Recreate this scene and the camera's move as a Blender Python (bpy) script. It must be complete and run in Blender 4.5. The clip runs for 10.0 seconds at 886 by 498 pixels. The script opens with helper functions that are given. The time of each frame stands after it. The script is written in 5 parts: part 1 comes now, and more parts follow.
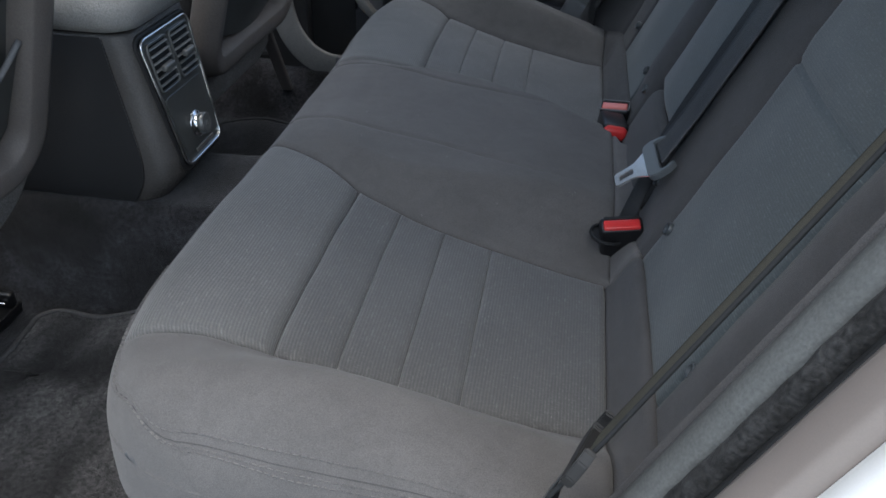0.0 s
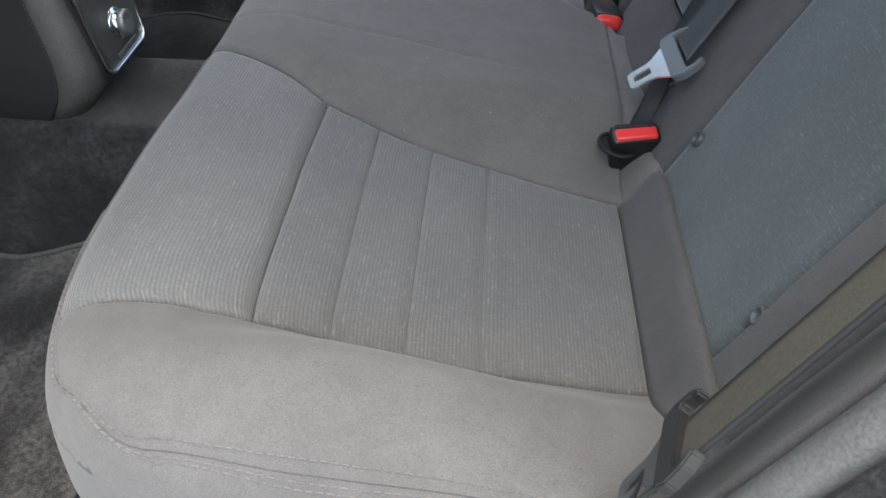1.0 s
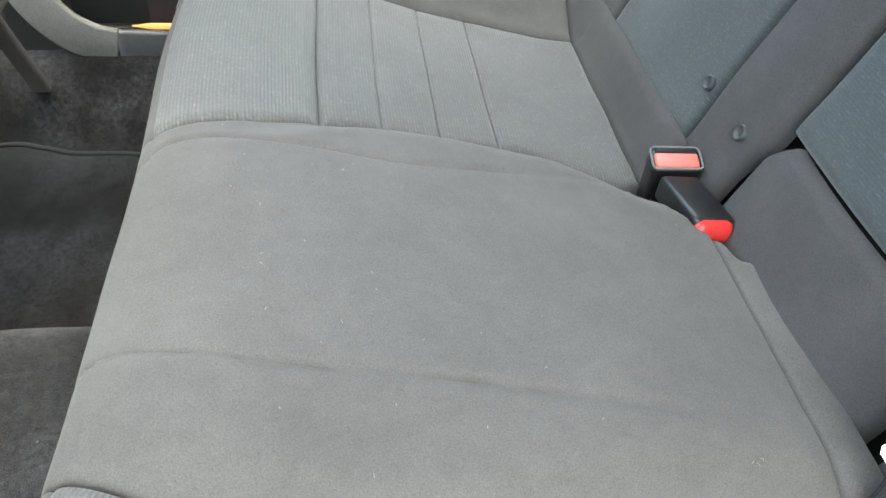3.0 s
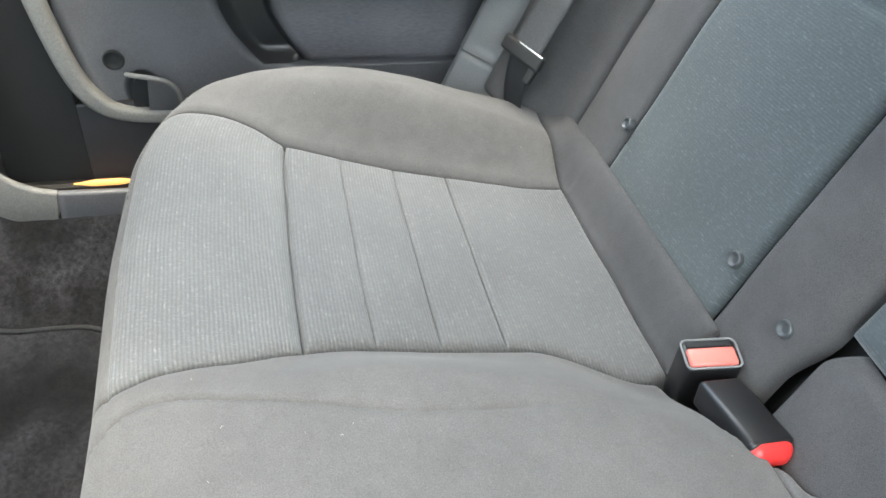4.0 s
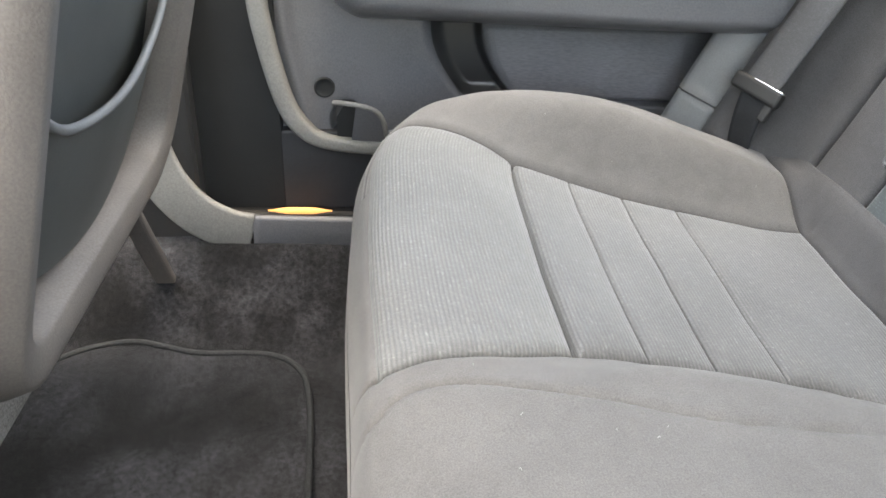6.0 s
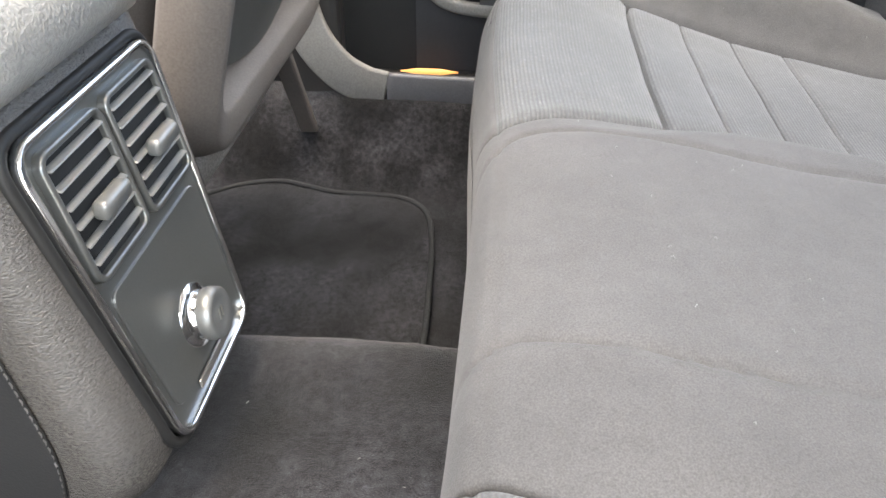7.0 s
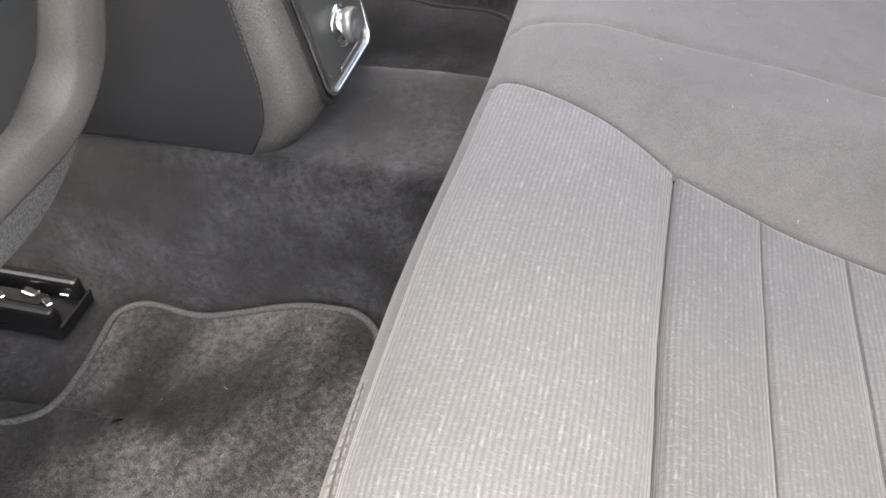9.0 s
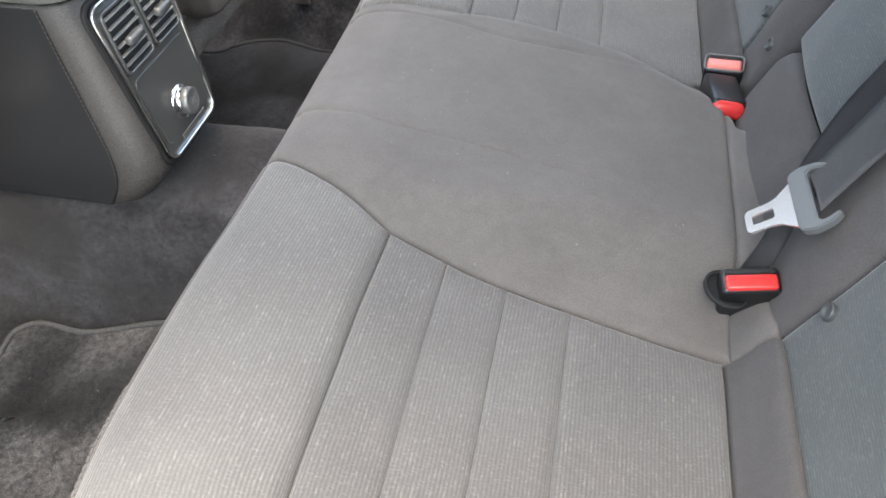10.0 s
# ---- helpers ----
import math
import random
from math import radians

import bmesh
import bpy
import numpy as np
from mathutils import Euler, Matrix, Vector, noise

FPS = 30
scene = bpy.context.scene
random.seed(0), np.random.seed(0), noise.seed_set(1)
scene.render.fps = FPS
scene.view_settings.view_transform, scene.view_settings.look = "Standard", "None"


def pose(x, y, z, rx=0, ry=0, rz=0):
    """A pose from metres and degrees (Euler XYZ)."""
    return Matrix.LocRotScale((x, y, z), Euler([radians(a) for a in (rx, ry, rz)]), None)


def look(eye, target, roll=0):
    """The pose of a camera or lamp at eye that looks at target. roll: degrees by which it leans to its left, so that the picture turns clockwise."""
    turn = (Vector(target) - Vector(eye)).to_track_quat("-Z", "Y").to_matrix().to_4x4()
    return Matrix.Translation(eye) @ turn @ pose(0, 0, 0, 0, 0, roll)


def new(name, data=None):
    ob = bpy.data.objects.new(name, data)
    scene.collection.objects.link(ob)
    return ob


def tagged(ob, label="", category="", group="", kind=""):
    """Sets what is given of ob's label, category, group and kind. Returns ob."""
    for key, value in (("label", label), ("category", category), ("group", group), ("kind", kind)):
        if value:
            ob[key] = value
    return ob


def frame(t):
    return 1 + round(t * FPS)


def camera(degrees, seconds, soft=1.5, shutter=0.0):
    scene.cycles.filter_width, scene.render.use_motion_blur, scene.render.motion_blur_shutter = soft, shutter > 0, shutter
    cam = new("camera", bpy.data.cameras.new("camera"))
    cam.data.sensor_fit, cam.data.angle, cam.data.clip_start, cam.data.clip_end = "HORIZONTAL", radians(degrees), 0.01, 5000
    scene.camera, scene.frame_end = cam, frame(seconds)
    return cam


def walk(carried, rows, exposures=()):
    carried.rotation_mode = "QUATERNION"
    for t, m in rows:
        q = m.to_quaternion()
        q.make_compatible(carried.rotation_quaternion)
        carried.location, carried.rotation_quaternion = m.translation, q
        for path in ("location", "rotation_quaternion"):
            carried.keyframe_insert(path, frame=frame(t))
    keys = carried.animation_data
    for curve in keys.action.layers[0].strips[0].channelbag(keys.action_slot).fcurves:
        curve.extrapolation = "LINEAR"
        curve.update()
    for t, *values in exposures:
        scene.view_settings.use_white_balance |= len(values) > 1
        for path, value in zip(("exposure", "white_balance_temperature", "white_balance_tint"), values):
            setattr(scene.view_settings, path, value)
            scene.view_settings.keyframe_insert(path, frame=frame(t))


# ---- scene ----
cam = camera(58.0, 10.0, soft=1.6)
PATH = [
    (0, (0.246, -1.091, 0.829), (0.003, 0.57, -0.258), 1.8),
    (0.5, (0.19, -1.034, 0.787), (0.036, 0.529, -0.451), 2.2),
    (1, (0.161, -0.963, 0.775), (0.119, 0.558, -0.522), 3.4),
    (1.5, (0.121, -0.844, 0.776), (0.134, 0.664, -0.538), 3.1),
    (2, (0.073, -0.689, 0.778), (0.205, 0.756, -0.598), 5.4),
    (2.5, (0.039, -0.539, 0.754), (0.262, 0.917, -0.599), 6.4),
    (2.7, (0.031, -0.485, 0.736), (0.259, 0.982, -0.604), 5.8),
    (3.8, (0.017, -0.259, 0.769), (0.343, 1.262, -0.488), 2.9),
    (4, (0.006, -0.238, 0.78), (0.372, 1.309, -0.434), 3.4),
    (4.5, (-0.009, -0.202, 0.794), (0.425, 1.394, -0.33), 3.5),
    (5, (-0.053, -0.179, 0.775), (0.451, 1.441, -0.283), 4.4),
    (5.2, (-0.081, -0.174, 0.762), (0.441, 1.449, -0.283), 4.9),
    (5.5, (-0.12, -0.182, 0.732), (0.325, 1.479, -0.289), 4.7),
    (5.7, (-0.122, -0.192, 0.706), (0.182, 1.511, -0.298), 3.4),
    (6.8, (-0.134, -0.334, 0.626), (-0.211, 1.338, -0.469), 1.6),
    (7, (-0.124, -0.373, 0.62), (-0.266, 1.265, -0.52), 0.2),
    (7.5, (-0.127, -0.452, 0.602), (-0.379, 1.109, -0.622), -0.3),
    (8, (-0.106, -0.533, 0.598), (-0.408, 0.987, -0.665), -0.1),
    (8.5, (-0.084, -0.61, 0.61), (-0.424, 0.859, -0.703), -0.8),
    (9, (-0.042, -0.676, 0.67), (-0.404, 0.742, -0.693), -1.6),
    (9.5, (0.058, -0.74, 0.8), (-0.281, 0.671, -0.577), -1.4),
    (9.7, (0.118, -0.746, 0.840), (-0.206, 0.663, -0.543), -1.2),
    (10, (0.17, -0.759, 0.839), (-0.123, 0.665, -0.535), -0.7),
]
EXPOSURES = [(0, 1.1, 6150, 4), (0.5, 1.62, 6400, 5), (1.0, 2.02, 6650, 4), (2.0, 2.83, 7000, -2), (2.5, 3.12, 7100, -3), (4.0, 3.71, 7300, 0), (4.5, 3.82, 7350, 0), (5.5, 3.75, 7550, 3), (7.0, 3.52, 7500, 7), (8.0, 3.47, 7400, 10), (9.0, 3.20, 7350, 11), (10.0, 3.02, 7250, 7)]
walk(cam, [(t, look(eye, target, roll)) for t, eye, target, roll in PATH], EXPOSURES)

# ---------- light ----------
world = bpy.data.worlds.new("sky")
scene.world = world
world.use_nodes = True
wn = world.node_tree.nodes
sky = wn.new("ShaderNodeTexSky")
sky.sky_type, sky.sun_disc = "NISHITA", False
sky.sun_elevation, sky.sun_rotation = radians(79), radians(165)
sky.air_density, sky.dust_density, sky.ozone_density = 1.0, 4.0, 1.0
world.node_tree.links.new(sky.outputs[0], wn["Background"].inputs[0])
wn["Background"].inputs[1].default_value = 0.15

sun_data = bpy.data.lights.new("sun", "SUN")
sun_data.energy, sun_data.angle, sun_data.color = 1.3, radians(110), (1.0, 0.985, 0.965)
sun = new("sun", sun_data)
sun.matrix_world = look((0.1, -0.38, 2.1), (0, 0, 0))


# ---------- mesh helpers ----------
BASE = {}


def thing(name, base, label, category, group="", kind=""):
    ob = new(name)
    ob.empty_display_size = 0.05
    ob.location = base
    BASE[ob.name] = Vector(base)
    return tagged(ob, label, category, group, kind)


def part(name, verts, faces, material, parent=None, label="", uv=None, smooth=True):
    """One mesh object from places in the world; under a thing or a part it moves with it."""
    base = BASE[parent.name] if parent else Vector((0, 0, 0))
    me = bpy.data.meshes.new(name)
    me.from_pydata([tuple(Vector(v) - base) for v in verts], [], faces)
    if uv is not None:
        layer = me.uv_layers.new(name="UVMap")
        for loop in me.loops:
            layer.data[loop.index].uv = uv[loop.vertex_index]
    me.materials.append(material)
    if smooth:
        me.polygons.foreach_set("use_smooth", [True] * len(me.polygons))
    me.update()
    ob = new(name, me)
    if parent:
        ob.parent = parent
        BASE[ob.name] = base
    else:
        BASE[ob.name] = base
    if label:
        ob["label"] = label
    return ob


def bm_data(bm):
    bm.verts.index_update()
    verts = [v.co.copy() for v in bm.verts]
    faces = [[v.index for v in f.verts] for f in bm.faces]
    bm.free()
    return verts, faces


def box_data(size, m, bevel=0.0, seg=2, taper=1.0):
    bm = bmesh.new()
    bmesh.ops.create_cube(bm, size=1)
    for v in bm.verts:
        k = taper if v.co.z > 0 else 1.0
        v.co = Vector((v.co.x * size[0] * k, v.co.y * size[1] * k, v.co.z * size[2]))
    if bevel:
        bmesh.ops.bevel(bm, geom=list(bm.edges), offset=bevel, segments=seg, affect="EDGES", profile=0.5)
    bmesh.ops.transform(bm, matrix=m, verts=bm.verts)
    return bm_data(bm)


def box(name, size, m, material, parent=None, label="", bevel=0.0, seg=2, taper=1.0, smooth=False):
    v, f = box_data(size, m, bevel, seg, taper)
    return part(name, v, f, material, parent, label, smooth=smooth)


def disc_data(profile, m, n=24):
    """A turned shape: profile of (radius, height) from the outside in, round the z axis of m."""
    verts, faces = [], []
    for r, h in profile:
        for k in range(n):
            a = 2 * math.pi * k / n
            verts.append(m @ Vector((r * math.cos(a), r * math.sin(a), h)))
    for j in range(len(profile) - 1):
        for k in range(n):
            a, b = j * n + k, j * n + (k + 1) % n
            faces.append((a, b, b + n, a + n))
    faces.append(tuple((len(profile) - 1) * n + k for k in range(n)))
    return verts, faces


def grid(fn, us, vs):
    """verts, faces and uv of a sheet; fn(u, v) gives a place, or a place and a uv."""
    verts, uv, faces = [], [], []
    for u in us:
        for v in vs:
            r = fn(u, v)
            verts.append(r[0])
            uv.append(r[1])
    n = len(vs)
    for i in range(len(us) - 1):
        for j in range(n - 1):
            faces.append((i * n + j, i * n + j + 1, (i + 1) * n + j + 1, (i + 1) * n + j))
    return verts, faces, uv


def join(*lists):
    verts, faces = [], []
    for v, f in lists:
        o = len(verts)
        verts += list(v)
        faces += [tuple(i + o for i in face) for face in f]
    return verts, faces


def smooth_line(points, per=8, closed=False):
    """A Catmull-Rom line through points."""
    pts = [Vector(p) for p in points]
    n = len(pts)
    out = []
    for i in range(n if closed else n - 1):
        if closed:
            p0, p1, p2, p3 = pts[i - 1], pts[i], pts[(i + 1) % n], pts[(i + 2) % n]
        else:
            p0, p1, p2, p3 = pts[max(i - 1, 0)], pts[i], pts[i + 1], pts[min(i + 2, n - 1)]
        for k in range(per):
            t = k / per
            out.append(0.5 * (2 * p1 + (p2 - p0) * t + (2 * p0 - 5 * p1 + 4 * p2 - p3) * t * t + (3 * p1 - p0 - 3 * p2 + p3) * t ** 3))
    if not closed:
        out.append(pts[-1])
    return out


def sweep_data(path, profile, up=(0, 0, 1), closed=False, ring=True, scale=None):
    """A profile of (side, up) carried along a path."""
    n, m = len(path), len(profile)
    verts, faces = [], []
    up = Vector(up)
    for i, p in enumerate(path):
        a = path[i - 1] if i or closed else path[i]
        b = path[(i + 1) % n] if i < n - 1 or closed else path[i]
        d = (b - a).normalized()
        side = d.cross(up).normalized()
        top = side.cross(d)
        k = scale[i] if scale else 1.0
        verts += [p + side * (s * k) + top * (h * k) for s, h in profile]
    for i in range(n if closed else n - 1):
        for j in range(m if ring else m - 1):
            a, b = i * m + j, i * m + (j + 1) % m
            c, d = ((i + 1) % n) * m + (j + 1) % m, ((i + 1) % n) * m + j
            faces.append((a, b, c, d))
    if ring and not closed:
        faces.append(tuple(range(m))[::-1])
        faces.append(tuple((n - 1) * m + j for j in range(m)))
    return verts, faces


def circle(r, n=8, sx=1.0):
    return [(r * sx * math.cos(2 * math.pi * k / n), r * math.sin(2 * math.pi * k / n)) for k in range(n)]


def rounded(w, h, r, n=3):
    """A rounded rectangle as a profile."""
    out = []
    for cx, cy, a0 in ((w / 2 - r, h / 2 - r, 0), (-w / 2 + r, h / 2 - r, 90), (-w / 2 + r, -h / 2 + r, 180), (w / 2 - r, -h / 2 + r, 270)):
        for k in range(n + 1):
            a = radians(a0 + 90 * k / n)
            out.append((cx + r * math.cos(a), cy + r * math.sin(a)))
    return out


def plate_data(outline, m, depth, bevel=0.0):
    """A plate with the given outline (x, y) in the plane of m, depth along its z."""
    n = len(outline)
    c = Vector((sum(p[0] for p in outline) / n, sum(p[1] for p in outline) / n))
    rings = [(1.0, 0.0), (1.0, depth - bevel)]
    if bevel:
        rings.append((None, depth))
    verts, faces = [], []
    for k, h in rings:
        for x, y in outline:
            if k is None:
                d = Vector((x, y)) - c
                q = c + d * (1 - bevel / max(d.length, 1e-6))
                verts.append(m @ Vector((q.x, q.y, h)))
            else:
                verts.append(m @ Vector((x, y, h)))
    for j in range(len(rings) - 1):
        for i in range(n):
            a, b = j * n + i, j * n + (i + 1) % n
            faces.append((a, b, b + n, a + n))
    faces.append(tuple((len(rings) - 1) * n + i for i in range(n)))
    faces.append(tuple(range(n))[::-1])
    return verts, faces


def smoothstep(t):
    t = min(max(t, 0.0), 1.0)
    return t * t * (3 - 2 * t)


def curve_of(points):
    """A smooth function through (x, value) points."""
    xs, ys = [p[0] for p in points], [p[1] for p in points]

    def at(x):
        if x <= xs[0]:
            return ys[0]
        if x >= xs[-1]:
            return ys[-1]
        i = max(k for k in range(len(xs) - 1) if xs[k] <= x)
        x0, x1 = xs[i], xs[i + 1]
        h = x1 - x0

        def slope(k):
            if k == 0:
                return (ys[1] - ys[0]) / (xs[1] - xs[0])
            if k == len(xs) - 1:
                return (ys[-1] - ys[-2]) / (xs[-1] - xs[-2])
            return (ys[k + 1] - ys[k - 1]) / (xs[k + 1] - xs[k - 1])

        t = (x - x0) / h
        a, b = slope(i) * h, slope(i + 1) * h
        return (2 * t ** 3 - 3 * t * t + 1) * ys[i] + (t ** 3 - 2 * t * t + t) * a + (3 * t * t - 2 * t ** 3) * ys[i + 1] + (t ** 3 - t * t) * b

    return at


def spaced(a, b, n, ends=0.0):
    """n steps from a to b; ends > 0 crowds them near both ends."""
    out = []
    for k in range(n + 1):
        t = k / n
        out.append(a + (b - a) * ((1 - ends) * t + ends * 0.5 * (1 - math.cos(math.pi * t))))
    return out


# ---------- materials ----------
def material(name, colour, rough=0.6, metal=0.0, grain=0.25, grain_size=900.0, blotch=0.15, blotch_size=12.0, bump=0.2, bump_depth=0.0004, spec=0.5, sheen=0.0, second=None, stretch=None, mottle=0.0):
    """Principled surface with fine grain, broad blotches and a fine relief."""
    mat = bpy.data.materials.new(name)
    mat.use_nodes = True
    nt = mat.node_tree
    n, l = nt.nodes, nt.links
    bsdf = n["Principled BSDF"]
    bsdf.inputs["Roughness"].default_value = rough
    bsdf.inputs["Metallic"].default_value = metal
    bsdf.inputs["Specular IOR Level"].default_value = spec
    bsdf.inputs["Sheen Weight"].default_value = sheen
    bsdf.inputs["Sheen Roughness"].default_value = 0.5
    co = n.new("ShaderNodeTexCoord")
    fine = n.new("ShaderNodeTexNoise")
    fine.inputs["Scale"].default_value, fine.inputs["Detail"].default_value = grain_size, 3
    broad = n.new("ShaderNodeTexNoise")
    broad.inputs["Scale"].default_value, broad.inputs["Detail"].default_value = blotch_size, 4
    if stretch:
        mp = n.new("ShaderNodeMapping")
        mp.inputs["Scale"].default_value = stretch
        l.new(co.outputs["Object"], mp.inputs[0])
        l.new(mp.outputs[0], fine.inputs["Vector"])
    else:
        l.new(co.outputs["Object"], fine.inputs["Vector"])
    l.new(co.outputs["Object"], broad.inputs["Vector"])
    r1 = n.new("ShaderNodeMapRange")
    r1.inputs[1].default_value, r1.inputs[2].default_value = 0.3, 0.7
    r1.inputs[3].default_value, r1.inputs[4].default_value = 1 - grain, 1 + grain
    r2 = n.new("ShaderNodeMapRange")
    r2.inputs[1].default_value, r2.inputs[2].default_value = 0.3, 0.7
    r2.inputs[3].default_value, r2.inputs[4].default_value = 1 - blotch, 1 + blotch
    l.new(fine.outputs[0], r1.inputs[0])
    l.new(broad.outputs[0], r2.inputs[0])
    mul = n.new("ShaderNodeMath")
    mul.operation = "MULTIPLY"
    l.new(r1.outputs[0], mul.inputs[0])
    l.new(r2.outputs[0], mul.inputs[1])
    if mottle:
        # hand-sized rubbed and flattened patches of the nap
        nap = n.new("ShaderNodeTexNoise")
        nap.inputs["Scale"].default_value, nap.inputs["Detail"].default_value, nap.inputs["Distortion"].default_value = 55, 5, 0.8
        l.new(co.outputs["Object"], nap.inputs["Vector"])
        r3 = n.new("ShaderNodeMapRange")
        r3.inputs[1].default_value, r3.inputs[2].default_value = 0.35, 0.65
        r3.inputs[3].default_value, r3.inputs[4].default_value = 1 - mottle, 1 + mottle
        l.new(nap.outputs[0], r3.inputs[0])
        more = n.new("ShaderNodeMath")
        more.operation = "MULTIPLY"
        l.new(mul.outputs[0], more.inputs[0])
        l.new(r3.outputs[0], more.inputs[1])
        mul = more
    col = n.new("ShaderNodeMix")
    col.data_type, col.blend_type = "RGBA", "MULTIPLY"
    col.inputs["Factor"].default_value = 1.0
    col.inputs["A"].default_value = (*colour, 1)
    l.new(mul.outputs[0], col.inputs["B"])
    l.new(col.outputs["Result"], bsdf.inputs["Base Color"])
    if second:
        tint = n.new("ShaderNodeMix")
        tint.data_type = "RGBA"
        tint.inputs["A"].default_value, tint.inputs["B"].default_value = (*colour, 1), (*second, 1)
        l.new(r2.outputs[0], tint.inputs["Factor"])
        l.new(tint.outputs["Result"], col.inputs["A"])
    bmp = n.new("ShaderNodeBump")
    bmp.inputs["Strength"].default_value, bmp.inputs["Distance"].default_value = bump, bump_depth
    l.new(fine.outputs[0], bmp.inputs["Height"])
    l.new(bmp.outputs[0], bsdf.inputs["Normal"])
    return mat


def ribbed(name, colour, thread, pitch=0.0034, depth=0.0005, rough=0.75, flecks=0.5, along=0, valley=0.68, sheen=0.25, spec=0.3):
    """Corded seat cloth: ribs every pitch metres, with broken bright threads along them. Uses the sheet's own metres."""
    mat = material(name, colour, rough, grain=0.18, grain_size=1400, blotch=0.10, blotch_size=9, bump=0.3, bump_depth=0.0003, spec=spec, sheen=sheen)
    nt = mat.node_tree
    n, l = nt.nodes, nt.links
    bsdf = n["Principled BSDF"]
    uv = n.new("ShaderNodeUVMap")
    uv.uv_map = "UVMap"
    sep = n.new("ShaderNodeSeparateXYZ")
    l.new(uv.outputs[0], sep.inputs[0])
    wob = n.new("ShaderNodeTexNoise")
    wob.inputs["Scale"].default_value = 30
    l.new(uv.outputs[0], wob.inputs["Vector"])
    a = n.new("ShaderNodeMath")
    a.operation = "MULTIPLY"
    a.inputs[1].default_value = 2 * math.pi / pitch
    l.new(sep.outputs[along], a.inputs[0])
    w = n.new("ShaderNodeMath")
    w.operation = "MULTIPLY_ADD"
    w.inputs[1].default_value = 1.6
    l.new(wob.outputs[0], w.inputs[0])
    l.new(a.outputs[0], w.inputs[2])
    s = n.new("ShaderNodeMath")
    s.operation = "SINE"
    l.new(w.outputs[0], s.inputs[0])
    rib = n.new("ShaderNodeMapRange")
    rib.inputs[1].default_value, rib.inputs[2].default_value = -1, 1
    l.new(s.outputs[0], rib.inputs[0])
    breakup = n.new("ShaderNodeTexNoise")
    breakup.inputs["Scale"].default_value, breakup.inputs["Detail"].default_value = 260, 3
    l.new(uv.outputs[0], breakup.inputs["Vector"])
    part_rib = n.new("ShaderNodeMapRange")
    part_rib.inputs[1].default_value, part_rib.inputs[2].default_value = 0.35, 0.65
    part_rib.inputs[3].default_value, part_rib.inputs[4].default_value = 0.72, 1.08
    l.new(breakup.outputs[0], part_rib.inputs[0])
    whole = rib
    rib = n.new("ShaderNodeMath")
    rib.operation = "MULTIPLY"
    l.new(whole.outputs[0], rib.inputs[0])
    l.new(part_rib.outputs[0], rib.inputs[1])
    # threads, drawn out along the ribs
    mp = n.new("ShaderNodeMapping")
    mp.inputs["Scale"].default_value = (0.8 / pitch, 120, 1) if along == 0 else (120, 0.8 / pitch, 1)
    l.new(uv.outputs[0], mp.inputs[0])
    th = n.new("ShaderNodeTexNoise")
    th.inputs["Scale"].default_value, th.inputs["Detail"].default_value, th.inputs["Distortion"].default_value = 1.0, 2, 1.2
    l.new(mp.outputs[0], th.inputs["Vector"])
    tr = n.new("ShaderNodeMapRange")
    tr.inputs[1].default_value, tr.inputs[2].default_value = 0.56, 0.76
    l.new(th.outputs[0], tr.inputs[0])
    f1 = n.new("ShaderNodeMath")
    f1.operation = "MULTIPLY"
    l.new(tr.outputs[0], f1.inputs[0])
    l.new(rib.outputs[0], f1.inputs[1])
    f2 = n.new("ShaderNodeMath")
    f2.operation = "MULTIPLY"
    f2.inputs[1].default_value = flecks
    l.new(f1.outputs[0], f2.inputs[0])
    # stray threads lying aslant
    for turn, far_off in ((38, 0.0), (-29, 7.3)):
        mp2 = n.new("ShaderNodeMapping")
        mp2.inputs["Scale"].default_value = (150, 620, 1)
        mp2.inputs["Rotation"].default_value = (0, 0, radians(turn))
        mp2.inputs["Location"].default_value = (far_off, far_off, 0)
        l.new(uv.outputs[0], mp2.inputs[0])
        st = n.new("ShaderNodeTexNoise")
        st.inputs["Scale"].default_value, st.inputs["Detail"].default_value = 1.0, 1
        l.new(mp2.outputs[0], st.inputs["Vector"])
        sr = n.new("ShaderNodeMapRange")
        sr.inputs[1].default_value, sr.inputs[2].default_value = 0.60, 0.76
        sr.inputs[4].default_value = flecks * 0.45
        l.new(st.outputs[0], sr.inputs[0])
        more = n.new("ShaderNodeMath")
        more.operation = "MAXIMUM"
        l.new(f2.outputs[0], more.inputs[0])
        l.new(sr.outputs[0], more.inputs[1])
        f2 = more
    # valleys between the ribs are darkened, their shade put into the colour
    base_link = bsdf.inputs["Base Color"].links[0].from_socket
    dark = n.new("ShaderNodeMix")
    dark.data_type, dark.blend_type = "RGBA", "MULTIPLY"
    dark.inputs["B"].default_value = (valley, valley, valley * 1.01, 1)
    inv = n.new("ShaderNodeMath")
    inv.operation = "SUBTRACT"
    inv.inputs[0].default_value = 1.0
    l.new(rib.outputs[0], inv.inputs[1])
    l.new(inv.outputs[0], dark.inputs["Factor"])
    l.new(base_link, dark.inputs["A"])
    mix = n.new("ShaderNodeMix")
    mix.data_type = "RGBA"
    mix.inputs["B"].default_value = (*thread, 1)
    l.new(f2.outputs[0], mix.inputs["Factor"])
    l.new(dark.outputs["Result"], mix.inputs["A"])
    l.new(mix.outputs["Result"], bsdf.inputs["Base Color"])
    bmp = n.new("ShaderNodeBump")
    bmp.inputs["Strength"].default_value, bmp.inputs["Distance"].default_value = 0.7, depth
    l.new(rib.outputs[0], bmp.inputs["Height"])
